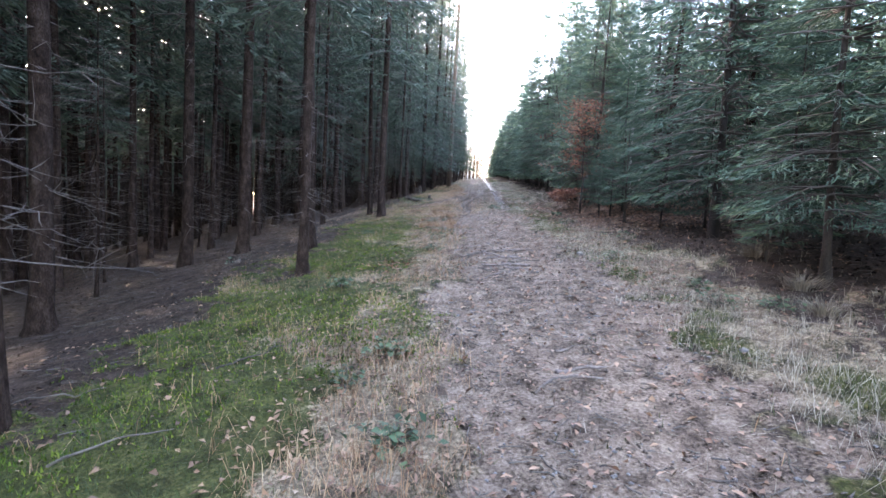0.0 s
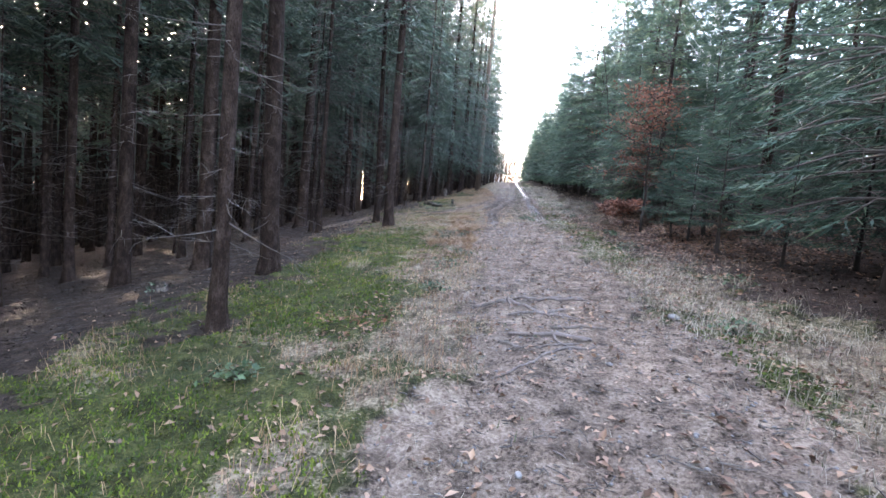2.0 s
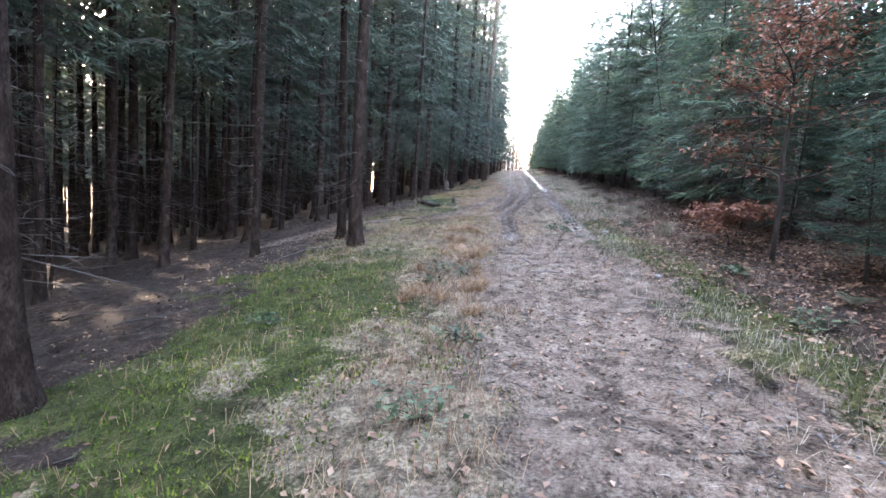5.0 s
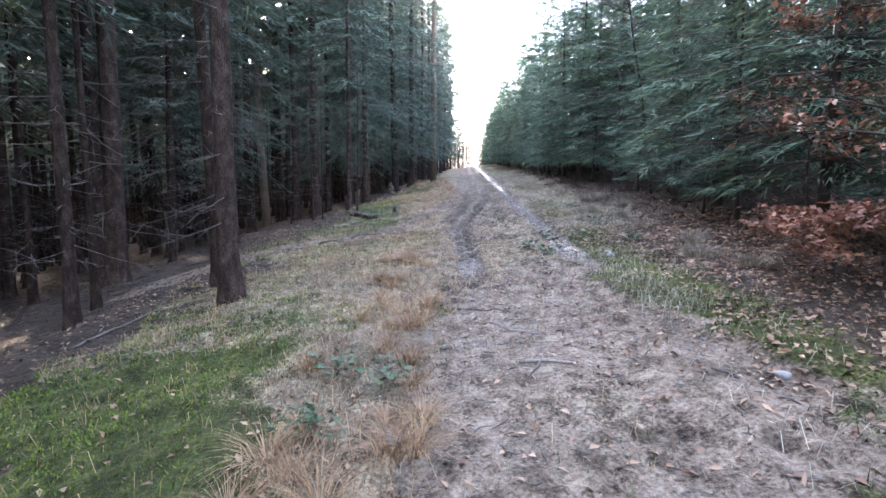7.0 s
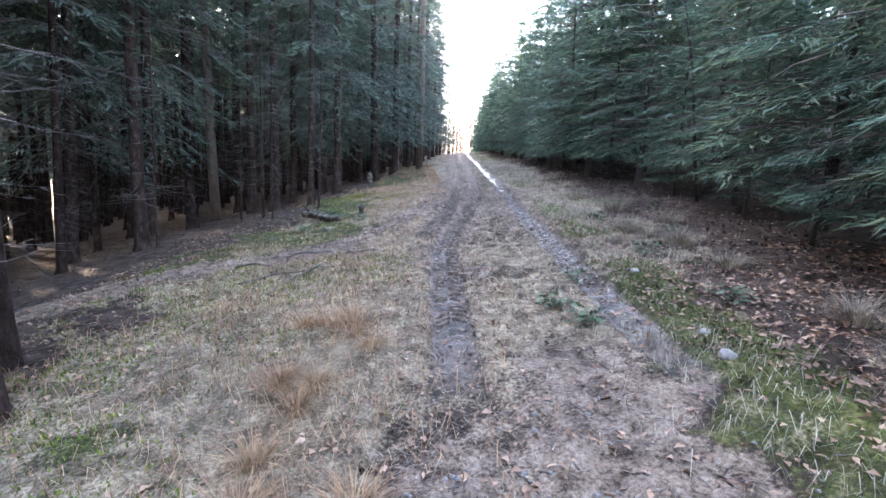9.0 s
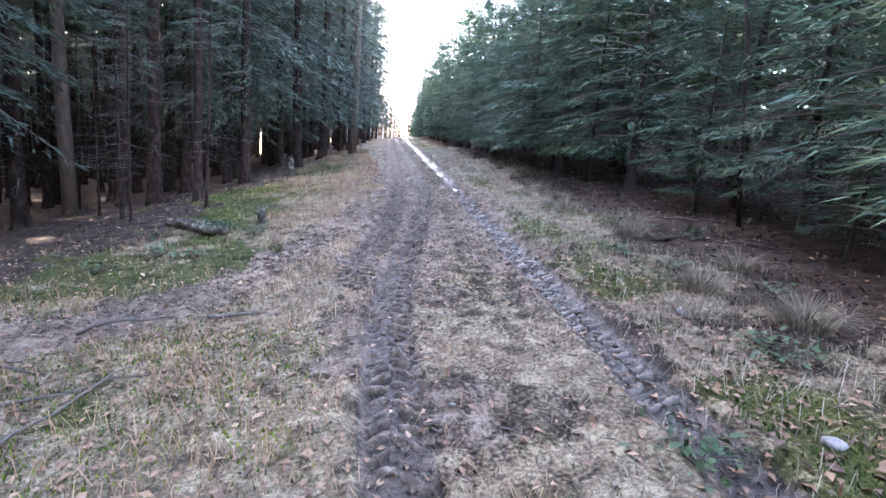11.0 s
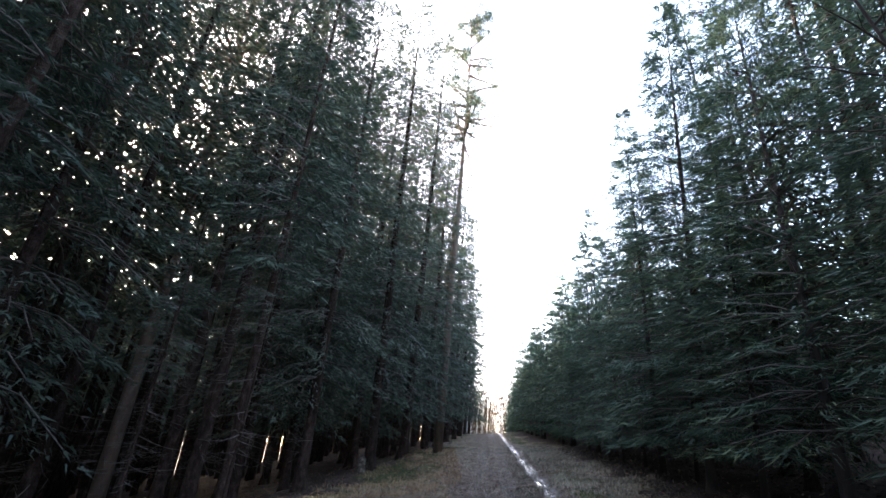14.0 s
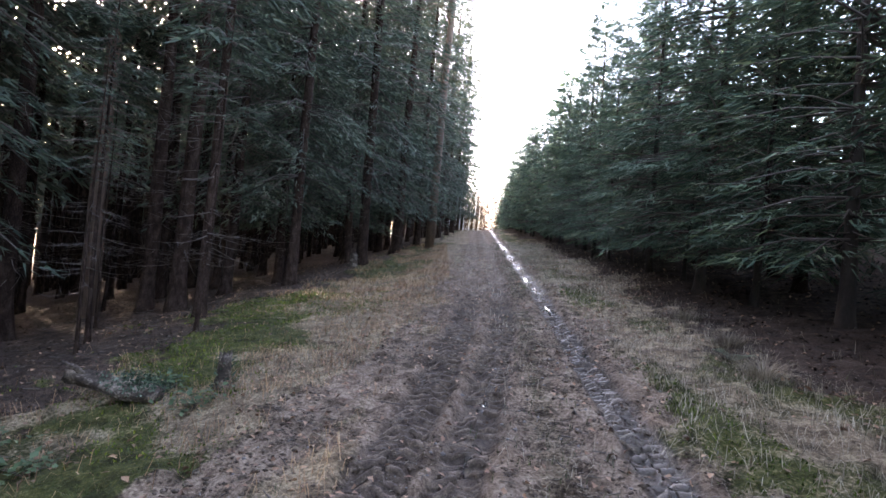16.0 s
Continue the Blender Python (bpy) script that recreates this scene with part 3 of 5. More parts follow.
OLD = "tall old spruce with bare lower trunk and dark green crown"
EDGE = "tall spruce at the forest edge with drooping dark boughs low down"
protos = {
    "old_a": spruce(11, 21, 0.28, 6.2, 2.7, 28, 6, 48, 0.27, 0.75, NEEDLE_DARK, BARK, OLD, 46, "old spruce stand", power=0.65, plump=0.21),
    "old_b": spruce(12, 19, 0.21, 5.4, 2.5, 26, 6, 46, 0.27, 0.7, NEEDLE_DARK, BARK, OLD, 42, "old spruce stand", power=0.65, plump=0.21),
    "old_c": spruce(13, 22, 0.33, 6.8, 2.9, 28, 6, 48, 0.27, 0.8, NEEDLE_DARK, BARK, OLD, 48, "old spruce stand", power=0.65, plump=0.21),
    "deep_a": spruce(14, 20, 0.24, 6.5, 2.6, 17, 5, 24, 0.55, 0.7, NEEDLE_DARK, BARK, OLD, 30, "old spruce stand", power=0.65, plump=0.22),
    "deep_b": spruce(15, 18, 0.2, 5.5, 2.4, 17, 5, 22, 0.55, 0.7, NEEDLE_DARK, BARK, OLD, 28, "old spruce stand", power=0.65, plump=0.22),
    "edge_a": spruce(16, 21, 0.34, 2.4, 3.2, 36, 7, 84, 0.2, 0.85, NEEDLE_DARK, BARK, EDGE, 14, "old spruce stand", power=0.6, plump=0.2),
    "edge_b": spruce(17, 19, 0.28, 2.7, 3.0, 34, 7, 80, 0.2, 0.9, NEEDLE_DARK, BARK, EDGE, 14, "old spruce stand", power=0.6, plump=0.2),
    "edge_c": spruce(19, 20, 0.3, 2.2, 3.1, 32, 6, 80, 0.21, 0.9, NEEDLE_DARK, BARK, EDGE, 6, "old spruce stand", power=0.6, plump=0.19),
    "pole": spruce(18, 7, 0.07, 3.6, 0.9, 14, 4, 34, 0.13, 0.5, NEEDLE_DARK, BARK, "thin suppressed spruce pole with sparse top", 20, "old spruce stand"),
}
rnd = random.Random(4)
known = [  # kind, x, y, size
    ("old_b", -2.98, 2.75, 0.85), ("old_a", -5.6, 6.3, 1.0), ("pole", -6.6, 8.8, 0.9), ("old_a", -6.3, 11.5, 0.95), ("old_b", -8.3, 12.6, 1.1), ("old_c", -5.3, 12.5, 0.9),
    ("old_b", -2.32, 7.63, 0.95), ("old_c", -2.97, 10.48, 0.95), ("old_b", -7.5, 15.4, 1.0), ("old_a", -2.1, 16.75, 0.9), ("old_b", -2.62, 17.6, 1.0), ("old_b", -4.2, 16.9, 0.9),
    ("old_c", -6.2, 20.9, 1.3), ("old_c", -7.9, 22.9, 1.1), ("pole", -4.95, 18.4, 1.9), ("pole", -5.07, 24.6, 0.9), ("old_b", -2.35, 27.7, 0.95), ("pole", -3.4, 26.75, 1.0), ("pole", -6.4, 31.3, 1.1), ("old_b", -9.3, 8.6, 1.0),
    ("old_c", -4.1, 30.2, 1.1), 
    ("pole", -2.9, 25.9, 0.7), ("pole", -1.95, 26.8, 0.9), ("pole", -4.7, 28.7, 0.8),
    ("edge_b", -2.3, 32.0, 0.95), ("edge_a", -1.3, 36.3, 1.05), ("old_c", -6.6, 33.8, 1.2), ("edge_b", -3.5, 35.6, 1.0), ("old_a", -5.2, 34.4, 1.1),
    ("old_a", -6.0, 28.3, 1.0), ("old_a", -5.0, 30.6, 1.0), ("old_a", -5.4, 24.6, 0.95), ("old_b", -6.4, 23.5, 0.9), ("edge_a", -0.6, 40.5, 1.05),
    ("edge_c", 0.1, 44.6, 1.0), ("edge_c", 0.6, 49.0, 1.1), ("edge_c", 1.1, 53.5, 1.05), ("edge_c", 1.7, 58.2, 1.0), ("edge_c", 2.2, 63.0, 1.05), ("edge_c", 2.8, 68.0, 1.0), ("edge_c", 3.4, 74.0, 1.0),
]
places = [(k, stand(x, y, rnd.uniform(0, 360), s, (rnd.uniform(-0.8, 0.8), rnd.uniform(-0.6, 1.4)))) for k, x, y, s in known]
taken = [(x, y) for _, x, y, _ in known]
seats, cells = [], {}
for a, b in taken:
    cells.setdefault((int(a // 2), int(b // 2)), []).append((a, b))
for _ in range(42000):
    x, y = rnd.uniform(-60, 3), rnd.uniform(-22, 108)
    edge = float(np.interp(y, TRACK_Y, EDGE_L)) - 0.9
    if x > edge or (x > -7 and 2 < y < 24 and x > edge - 3.0) or (x > -4.5 and 18.5 < y < 25):
        continue
    cx, cy = int(x // 2), int(y // 2)
    if any((x - a) ** 2 + (y - b) ** 2 < 1.62 ** 2 for i in (-1, 0, 1) for j in (-1, 0, 1) for a, b in cells.get((cx + i, cy + j), ())):
        continue
    cells.setdefault((cx, cy), []).append((x, y))
    near = x > edge - 6
    kind = rnd.choice(["edge_c", "edge_c", "edge_b"] if y < 40 else ["edge_c"]) if y > 22 and x > edge - 4 else rnd.choice(["old_a", "old_b", "old_b", "pole"] if near and y < 50 else ["deep_a", "deep_a", "deep_b", "deep_b", "old_b"])
    seats.append((kind, x, y))
seats, rest = nearest_first(seats, 108)
places += [(k, stand(x, y, rnd.uniform(0, 360), rnd.uniform(0.85, 1.15), (rnd.uniform(-1.2, 1.2), rnd.uniform(-1.2, 1.8)))) for k, x, y in seats]
plant_all(protos, places)
far_forest("spruce_forest", "dark tall spruce forest stretching away beside the track", [p[1:] for p in rest], 20, 5.0, 2.4, 0.3, NEEDLE_DARK, BARK, 6)

YOUNG = "dense young spruce with dark blue-green boughs down to the ground"
young = {
    "young_a": spruce(31, 9.0, 0.12, 0.8, 1.85, 38, 7, 96, 0.15, 0.6, NEEDLE_YOUNG, BARK_YOUNG, YOUNG, 30, "young spruce thicket", rise=0.25, power=0.92, twig_top=2.2, plump=0.13),
    "young_b": spruce(32, 7.6, 0.1, 0.75, 1.7, 34, 7, 90, 0.14, 0.55, NEEDLE_YOUNG, BARK_YOUNG, YOUNG, 28, "young spruce thicket", rise=0.25, power=0.92, twig_top=2.0, plump=0.13),
    "young_c": spruce(33, 6.0, 0.08, 0.6, 1.45, 28, 6, 88, 0.13, 0.45, NEEDLE_YOUNG, BARK_YOUNG, YOUNG, 20, "young spruce thicket", rise=0.3, power=1.0, twig_top=1.6, plump=0.13),
    "young_d": spruce(37, 8.6, 0.12, 0.6, 1.85, 24, 6, 36, 0.25, 0.6, NEEDLE_YOUNG, BARK_YOUNG, YOUNG, 0, "young spruce thicket", rise=0.25, power=0.92, plump=0.2),
    "sapling": spruce(34, 2.3, 0.045, 0.45, 0.85, 13, 5, 110, 0.085, 0.15, NEEDLE_YOUNG, BARK_YOUNG, "small spruce sapling with pale green layered twigs", 6, "young spruce thicket", rise=0.35, plump=0.12),
    "back_a": spruce(35, 15, 0.22, 1.3, 2.5, 32, 6, 56, 0.22, 0.65, NEEDLE_YOUNG, BARK, "tall spruce standing behind the thicket", 24, "young spruce thicket", power=0.9, twig_top=3.0, plump=0.19),
    "back_b": spruce(36, 12, 0.18, 1.1, 2.2, 30, 6, 56, 0.21, 0.65, NEEDLE_YOUNG, BARK, "tall spruce standing behind the thicket", 24, "young spruce thicket", power=0.9, twig_top=2.6, plump=0.19),
}
rnd = random.Random(9)
known = [
    ("young_a", 4.75, 8.3, 1.25), ("young_b", 4.3, 5.2, 0.9), ("back_a", 6.3, 9.9, 1.0), ("young_c", 4.8, 12.7, 0.8), ("sapling", 4.1, 10.7, 1.1), ("sapling", 4.25, 12.1, 0.8), ("sapling", 4.15, 12.6, 0.7),
    ("young_b", 5.3, 3.2, 1.0), ("young_c", 4.7, 6.5, 0.9), ("young_c", 5.2, 9.4, 0.8), ("young_c", 5.4, 7.4, 0.9), ("sapling", 4.15, 6.0, 0.6), ("sapling", 4.4, 9.6, 0.8), ("sapling", 4.5, 4.0, 1.0), ("young_a", 5.2, 16.6, 0.9), ("young_b", 5.0, 17.9, 0.85), ("young_a", 5.7, 19.6, 1.0), ("young_b", 6.1, 21.9, 1.0), ("young_c", 5.6, 20.9, 0.75), ("young_a", 6.9, 23.9, 1.05),
    ("young_c", 6.0, 23.7, 0.9), ("young_a", 6.4, 26.2, 1.05), ("young_b", 6.1, 27.5, 1.1), ("sapling", 5.1, 19.0, 0.9), ("young_c", 5.0, 15.3, 0.7), ("back_a", 6.0, 13.2, 0.9), ("back_b", 6.6, 6.5, 1.0), ("young_b", 4.5, 1.2, 0.9), ("back_a", 8.2, 23.6, 1.15), ("back_a", 8.9, 26.2, 1.25), ("back_b", 9.6, 21.4, 1.3), ("back_a", 10.4, 29.0, 1.3), ("back_a", 8.4, 30.4, 1.0), ("back_b", 7.6, 28.6, 1.0), ("back_a", 7.6, 17.6, 1.0), ("young_a", 6.0, 28.9, 1.05),
]
y = 30.3
while y < 92:
    x = float(np.interp(y, TRACK_Y, EDGE_R)) + 1.05
    known.append((rnd.choice(["young_a", "young_b"]) if y < 44 else "young_d", x + rnd.uniform(-0.25, 0.4), y, rnd.uniform(0.82, 1.05)))
    y += rnd.uniform(1.3, 1.9)
places = [(k, stand(x, y, rnd.uniform(0, 360), s, (rnd.uniform(-1, 1), rnd.uniform(-3.5, -1.0)))) for k, x, y, s in known]
taken = [(x, y) for _, x, y, _ in known] + [(4.0, 14.0)]
seats = []
for _ in range(9000):
    x, y = rnd.uniform(5, 38), rnd.uniform(-14, 100)
    off = x - float(np.interp(y, TRACK_Y, EDGE_R))
    if off < 1.6 or min((x - a) ** 2 + (y - b) ** 2 for a, b in taken) < (1.6 if off < 4 else 2.2) ** 2:
        continue
    taken.append((x, y))
    kind = rnd.choice(["young_a", "young_d", "back_b"]) if off < 5 and y < 40 else rnd.choice(["back_a", "back_b", "back_b"])
    seats.append((kind, x, y))
seats, rest = nearest_first(seats, 42)
places += [(k, stand(x, y, rnd.uniform(0, 360), rnd.uniform(0.85, 1.15), (rnd.uniform(-1, 1), rnd.uniform(-1, 1)))) for k, x, y in seats]
plant_all(young, places)
far_forest("spruce_thicket", "dense spruce wood behind the young trees", [p[1:] for p in rest], 11, 0.9, 2.0, 0.17, NEEDLE_YOUNG, BARK, 12, 0.7)

# ---------------------------------------------------------------- broadleaved and single trees


def limbs_of(seed, tall, diam, count, z0, reach, rise, splits=3, wander=0.08, crook=0.0):
    """A stem with side limbs that fork. Returns stem, limb tubes and the twig points."""
    rs = np.random.RandomState(seed)
    z = np.linspace(-0.1, tall, 8)
    stem = np.stack([np.cumsum(rs.randn(8) * wander) * 0.5 + crook * z, np.cumsum(rs.randn(8) * wander) * 0.5, z], 1)
    stem[:2, 1] = 0
    stem_tube = tube(stem, np.maximum(diam / 2 * (1 - (z / tall).clip(0, 1) ** 1.2), 0.004), 8, seed, 0.1)
    limbs, tips = [], []
    for _ in range(count):
        f = rs.rand()
        zz = z0 + (tall * 0.95 - z0) * f
        p = np.array([np.interp(zz, z, stem[:, 0]), np.interp(zz, z, stem[:, 1]), zz])
        a, L = rs.rand() * 6.283, reach * (1.05 - 0.6 * f) * (0.6 + 0.5 * rs.rand())
        d = np.array([math.cos(a), math.sin(a), rise * (0.5 + rs.rand())])
        q = np.linspace(0, 1, 6)
        pts = p + d[None] * (q * L)[:, None] + np.cumsum(rs.randn(6, 3) * 0.04 * L, axis=0) * q[:, None]
        limbs.append(tube(pts, diam * 0.2 * (1.08 - q) * min(1, L / reach + 0.2) + 0.002, 5, close=False))
        for _ in range(splits):
            k = rs.randint(1, 5)
            e = unit(d + rs.randn(3) * np.array([0.7, 0.7, 0.25])) * L * (0.25 + 0.35 * rs.rand())
            sub = pts[k] + e[None] * np.linspace(0, 1, 4)[:, None] + rs.randn(4, 3) * 0.015
            sub[0] = pts[k]
            limbs.append(tube(sub, [0.006, 0.005, 0.004, 0.0015], 3, close=False))
            tips += [sub[0] + (sub[3] - sub[0]) * w for w in rs.rand(6)]
        tips += [pts[1] + (pts[5] - pts[1]) * w for w in rs.rand(5)]
    return stem_tube, limbs, np.array(tips)


def leaf_quads(points, normal, around, length, width, fold=0.25):
    """Folded oval leaves, four triangles each."""
    a = unit(around)
    b = unit(np.cross(normal, a))
    n = unit(np.cross(a, b))
    L, W = length[:, None], width[:, None]
    v = np.stack([points, points + a * L * 0.45 + b * W * 0.5 + n * W * fold, points + a * L, points + a * L * 0.45 - b * W * 0.5 + n * W * fold, points + a * L * 0.5], 1)
    i = np.arange(len(points))[:, None] * 5
    f = np.stack([i + np.array([[0, 4, 1]]), i + np.array([[1, 4, 2]]), i + np.array([[2, 4, 3]]), i + np.array([[3, 4, 0]])], 1)
    return v.reshape(-1, 3), f.reshape(-1, 3)


def scatter_leaves(tips, seed, per, spread, size):
    rs = np.random.RandomState(seed)
    p = np.repeat(tips, per, axis=0) + rs.randn(len(tips) * per, 3) * np.array([spread, spread, spread * 0.5])
    n = len(p)
    return leaf_quads(p, rs.randn(n, 3) * 0.5 + np.array([0, 0, 1.0]), rs.randn(n, 3) * np.array([1, 1, 0.5]), size * (0.6 + 0.7 * rs.rand(n)), size * 0.6 * (0.6 + 0.7 * rs.rand(n)))


def broadleaf(name, label, x, y, seed, tall, diam, count, z0, reach, rise, bark, leaf=None, per=6, spread=0.07, size=0.055, splits=3, crook=0.0):
    root = tagged(new(name), label, "tree")
    st, lb, tips = limbs_of(seed, tall, diam, count, z0, reach, rise, splits, crook=crook)
    part("trunk", tube_mesh("trunk", [st], bark), root)
    tagged(part("branchwork", tube_mesh("branchwork", lb, bark), root), kind="stuff")
    if leaf:
        v, f = scatter_leaves(tips, seed + 1, per, spread, size)
        part("crown", mesh_of("crown", v, f, leaf), root, "withered orange-brown leaves")
    root.matrix_basis = Matrix.Translation(spot(x, y, -0.02))
    return root


broadleaf("beech_tree", "young beech with withered orange-brown leaves beside the track", 4.03, 13.95, 51, 3.3, 0.07, 24, 0.6, 1.6, 0.22, BARK_YOUNG, BEECH_LEAF, 3, 0.15, 0.065, 4)
broadleaf("beech_sapling", "low beech sapling covered in rusty dead leaves", 3.95, 14.85, 52, 0.75, 0.02, 10, 0.3, 0.75, 0.05, BARK_YOUNG, BEECH_LEAF, 7, 0.07, 0.07, 3)
broadleaf("beech_sapling", "low beech sapling covered in rusty dead leaves", 4.9, 16.4, 57, 2.6, 0.04, 12, 0.9, 1.0, 0.3, BARK_YOUNG, BEECH_LEAF, 5, 0.08, 0.065, 3)
broadleaf("birch_tree", "slender white-barked birch with bare twigs behind the thicket", 10.2, 25.0, 53, 15, 0.2, 34, 4.0, 2.4, 0.8, BARK_BIRCH)
broadleaf("birch_tree", "slender white-barked birch with bare twigs behind the thicket", 7.6, 19.3, 54, 12, 0.12, 26, 3.5, 1.8, 0.9, BARK_BIRCH)
broadleaf("larch_tree", "leafless yellowing larch rising above young spruces", 8.6, 27.2, 55, 16, 0.2, 70, 3.0, 2.0, 0.15, BARK_YOUNG, FAR_WOOD, 5, 0.1, 0.07)
broadleaf("larch_tree", "leafless yellowing larch rising above young spruces", 9.8, 31.5, 58, 17, 0.2, 70, 3.0, 2.0, 0.15, BARK_YOUNG, FAR_WOOD, 5, 0.1, 0.07)
broadleaf("bare_sapling", "leaning bare sapling with thin dark twigs", 5.9, 22.6, 56, 8.5, 0.07, 14, 3.0, 1.5, 0.7, BARK_YOUNG, crook=-0.16)

pine = tagged(new("pine_tree"), "tall pine with orange upper trunk and open feathery crown", "tree")
st, lb, tips = limbs_of(61, 29, 0.42, 44, 17, 3.4, 0.25, 4, 0.1)
part("trunk", tube_mesh("trunk", [st], BARK_PINE), pine)
tagged(part("branchwork", tube_mesh("branchwork", lb, BARK_PINE), pine), kind="stuff")
rs = np.random.RandomState(3)
tp = np.repeat(tips, 16, axis=0) + rs.randn(len(tips) * 16, 3) * 0.16
wy = unit(rs.randn(len(tp), 3) + np.array([0, 0, 0.6]))
part("crown", mesh_of("crown", *needles(tp, wy, unit(np.cross(wy, rs.randn(len(tp), 3))), np.full(len(tp), 0.22), np.full(len(tp), 0.03)), NEEDLE_PINE), pine)
pine.matrix_basis = Matrix.Translation(spot(0.8, 43.0, -0.05))
copy_thing(pine, Matrix.Translation(spot(-6.2, 30.5, -0.05)) @ pose(0, 0, 0, 0, 7, 130) @ Matrix.Diagonal((0.8, 0.8, 0.8, 1)))

# far birches and undergrowth where the track drops behind the crest
rs = np.random.RandomState(8)
stems, twigs = [], []
for k in range(420):
    near = k < 190
    yy = rs.uniform(82, 118) if near else rs.uniform(100, 170)
    xx = 7 + (yy - 92) * 0.1 + (rs.uniform(-13, 11) if near else rs.uniform(-34, 34))
    if abs(xx - (5.9 + (yy - 75) * 0.1)) < 1.6 and yy < 100:
        continue
    t = rs.uniform(8, 13) if near else rs.uniform(9, 15)
    base = np.array(spot(xx, yy))
    zz = np.linspace(0, t, 5)
    p = base + np.stack([rs.randn() * 0.03 * zz, rs.randn() * 0.02 * zz, zz - 0.2], 1)
    stems.append(tube(p, rs.uniform(0.09, 0.15) * (1.02 - zz / t), 5, close=False))
    many = 170 if near else 60
    q = base + rs.rand(many, 3) * np.array([0, 0, t * (0.75 if near else 1.0)])
    q[:, :2] += rs.randn(many, 2) * 0.8
    twigs.append(q)
birches = tagged(new("far_birch_wood"), "distant sunlit birch wood with pale stems beyond the crest", "woodland", kind="stuff")
tagged(part("stems", tube_mesh("stems", stems, BARK_BIRCH), birches), kind="stuff")
q = np.concatenate(twigs)
w = unit(rs.randn(len(q), 3) + np.array([0, 0, 0.5]))
tagged(part("twigs", mesh_of("twigs", *needles(q, w, unit(np.cross(w, rs.randn(len(q), 3))), 0.5 + 0.8 * rs.rand(len(q)), np.full(len(q), 0.09)), FAR_WOOD), birches), kind="stuff")

# ---------------------------------------------------------------- stump, log, roots, sticks


def ragged_stump(x, y, tall, diam, seed, label):
    rs = np.random.RandomState(seed)
    root = tagged(new("tree_stump"), label, "stump")
    n = 16
    a = np.linspace(0, 2 * np.pi, n, endpoint=False)
    rings = []
    for k, (h, r) in enumerate(((-0.1, 1.7), (0.03, 1.3), (0.3, 1.0), (0.7, 0.92), (1.0, 0.85))):
        rr = diam / 2 * r * (1 + 0.25 * (rs.rand(n) - 0.5))
        hh = tall * h * (1 if k < 4 else (0.55 + 0.6 * rs.rand(n)))
        rings.append(np.stack([rr * np.cos(a), rr * np.sin(a), np.broadcast_to(hh, n)], 1))
    rings.append(rings[-1] * np.array([0.45, 0.45, 0.75]))
    v = np.concatenate(rings + [np.array([[0, 0, tall * 0.4]])])
    f = [(k * n + i, k * n + (i + 1) % n, (k + 1) * n + (i + 1) % n, (k + 1) * n + i) for k in range(5) for i in range(n)]
    f += [(5 * n + i, 5 * n + (i + 1) % n, 6 * n, 6 * n) for i in range(n)]
    part("wood", mesh_of("wood", *quads_clean(v, np.array(f)), LOG_WOOD, False), root)
    m = 40
    th, hh = rs.rand(m) * 6.283, rs.rand(m) ** 1.6
    p = np.stack([np.cos(th), np.sin(th), 0 * th], 1) * (diam / 2 * (1.5 - 0.6 * hh))[:, None] + np.array([0, 0, 1.0]) * (hh * tall * 0.75)[:, None]
    w = unit(np.stack([np.cos(th), np.sin(th), 0.4 + rs.rand(m)], 1) + rs.randn(m, 3) * 0.3)
    tagged(part("moss", mesh_of("moss", *needles(p, w, unit(np.cross(w, rs.randn(m, 3))), 0.03 + 0.05 * rs.rand(m), np.full(m, 0.025)), LICHEN), root, "green-grey moss"), kind="stuff")
    root.matrix_basis = Matrix.Translation(spot(x, y))
    return root


ragged_stump(-0.58, 24.6, 0.3, 0.12, 71, "small jagged rotten tree stump with moss on the verge")
ragged_stump(-4.3, 9.7, 0.16, 0.22, 72, "low old stump on the needle-covered forest floor")
ragged_stump(-1.5, 36.0, 0.5, 0.25, 73, "dark broken stump at the forest edge")


def ground_line(name, label, category, pts, r0, r1, material, sink=0.3, seed=0, sides=7, wob=0.02, lift=0.0):
    """A root or stick that follows the ground along points of the plan."""
    rs = np.random.RandomState(seed)
    pts = np.array(pts, float)
    s = np.concatenate([[0], np.cumsum(np.linalg.norm(np.diff(pts, axis=0), axis=1))])
    n = max(6, int(s[-1] / 0.06))
    q = np.linspace(0, s[-1], n)
    x, y = np.interp(q, s, pts[:, 0]), np.interp(q, s, pts[:, 1])
    off = np.convolve(rs.randn(n + 6) * wob, np.ones(7) / 7 ** 0.5, "valid")
    x, y = x + off * 0.6, y + off
    r = np.linspace(r0, r1, n) * (1 + 0.25 * (rough_noise(q, q * 0, 9, seed) - 0.5))
    up = r * (1 - sink) + lift * np.sin(np.pi * q / s[-1]) - 0.8 * r * (q / s[-1] > 0.93)
    p = spots(x, y, up)
    mid = p[n // 2].copy()
    ob = new(name, tube_mesh(name, [tube(p - mid, r, sides, seed, 0.25)], material))
    ob.location = mid
    return tagged(ob, label, category)


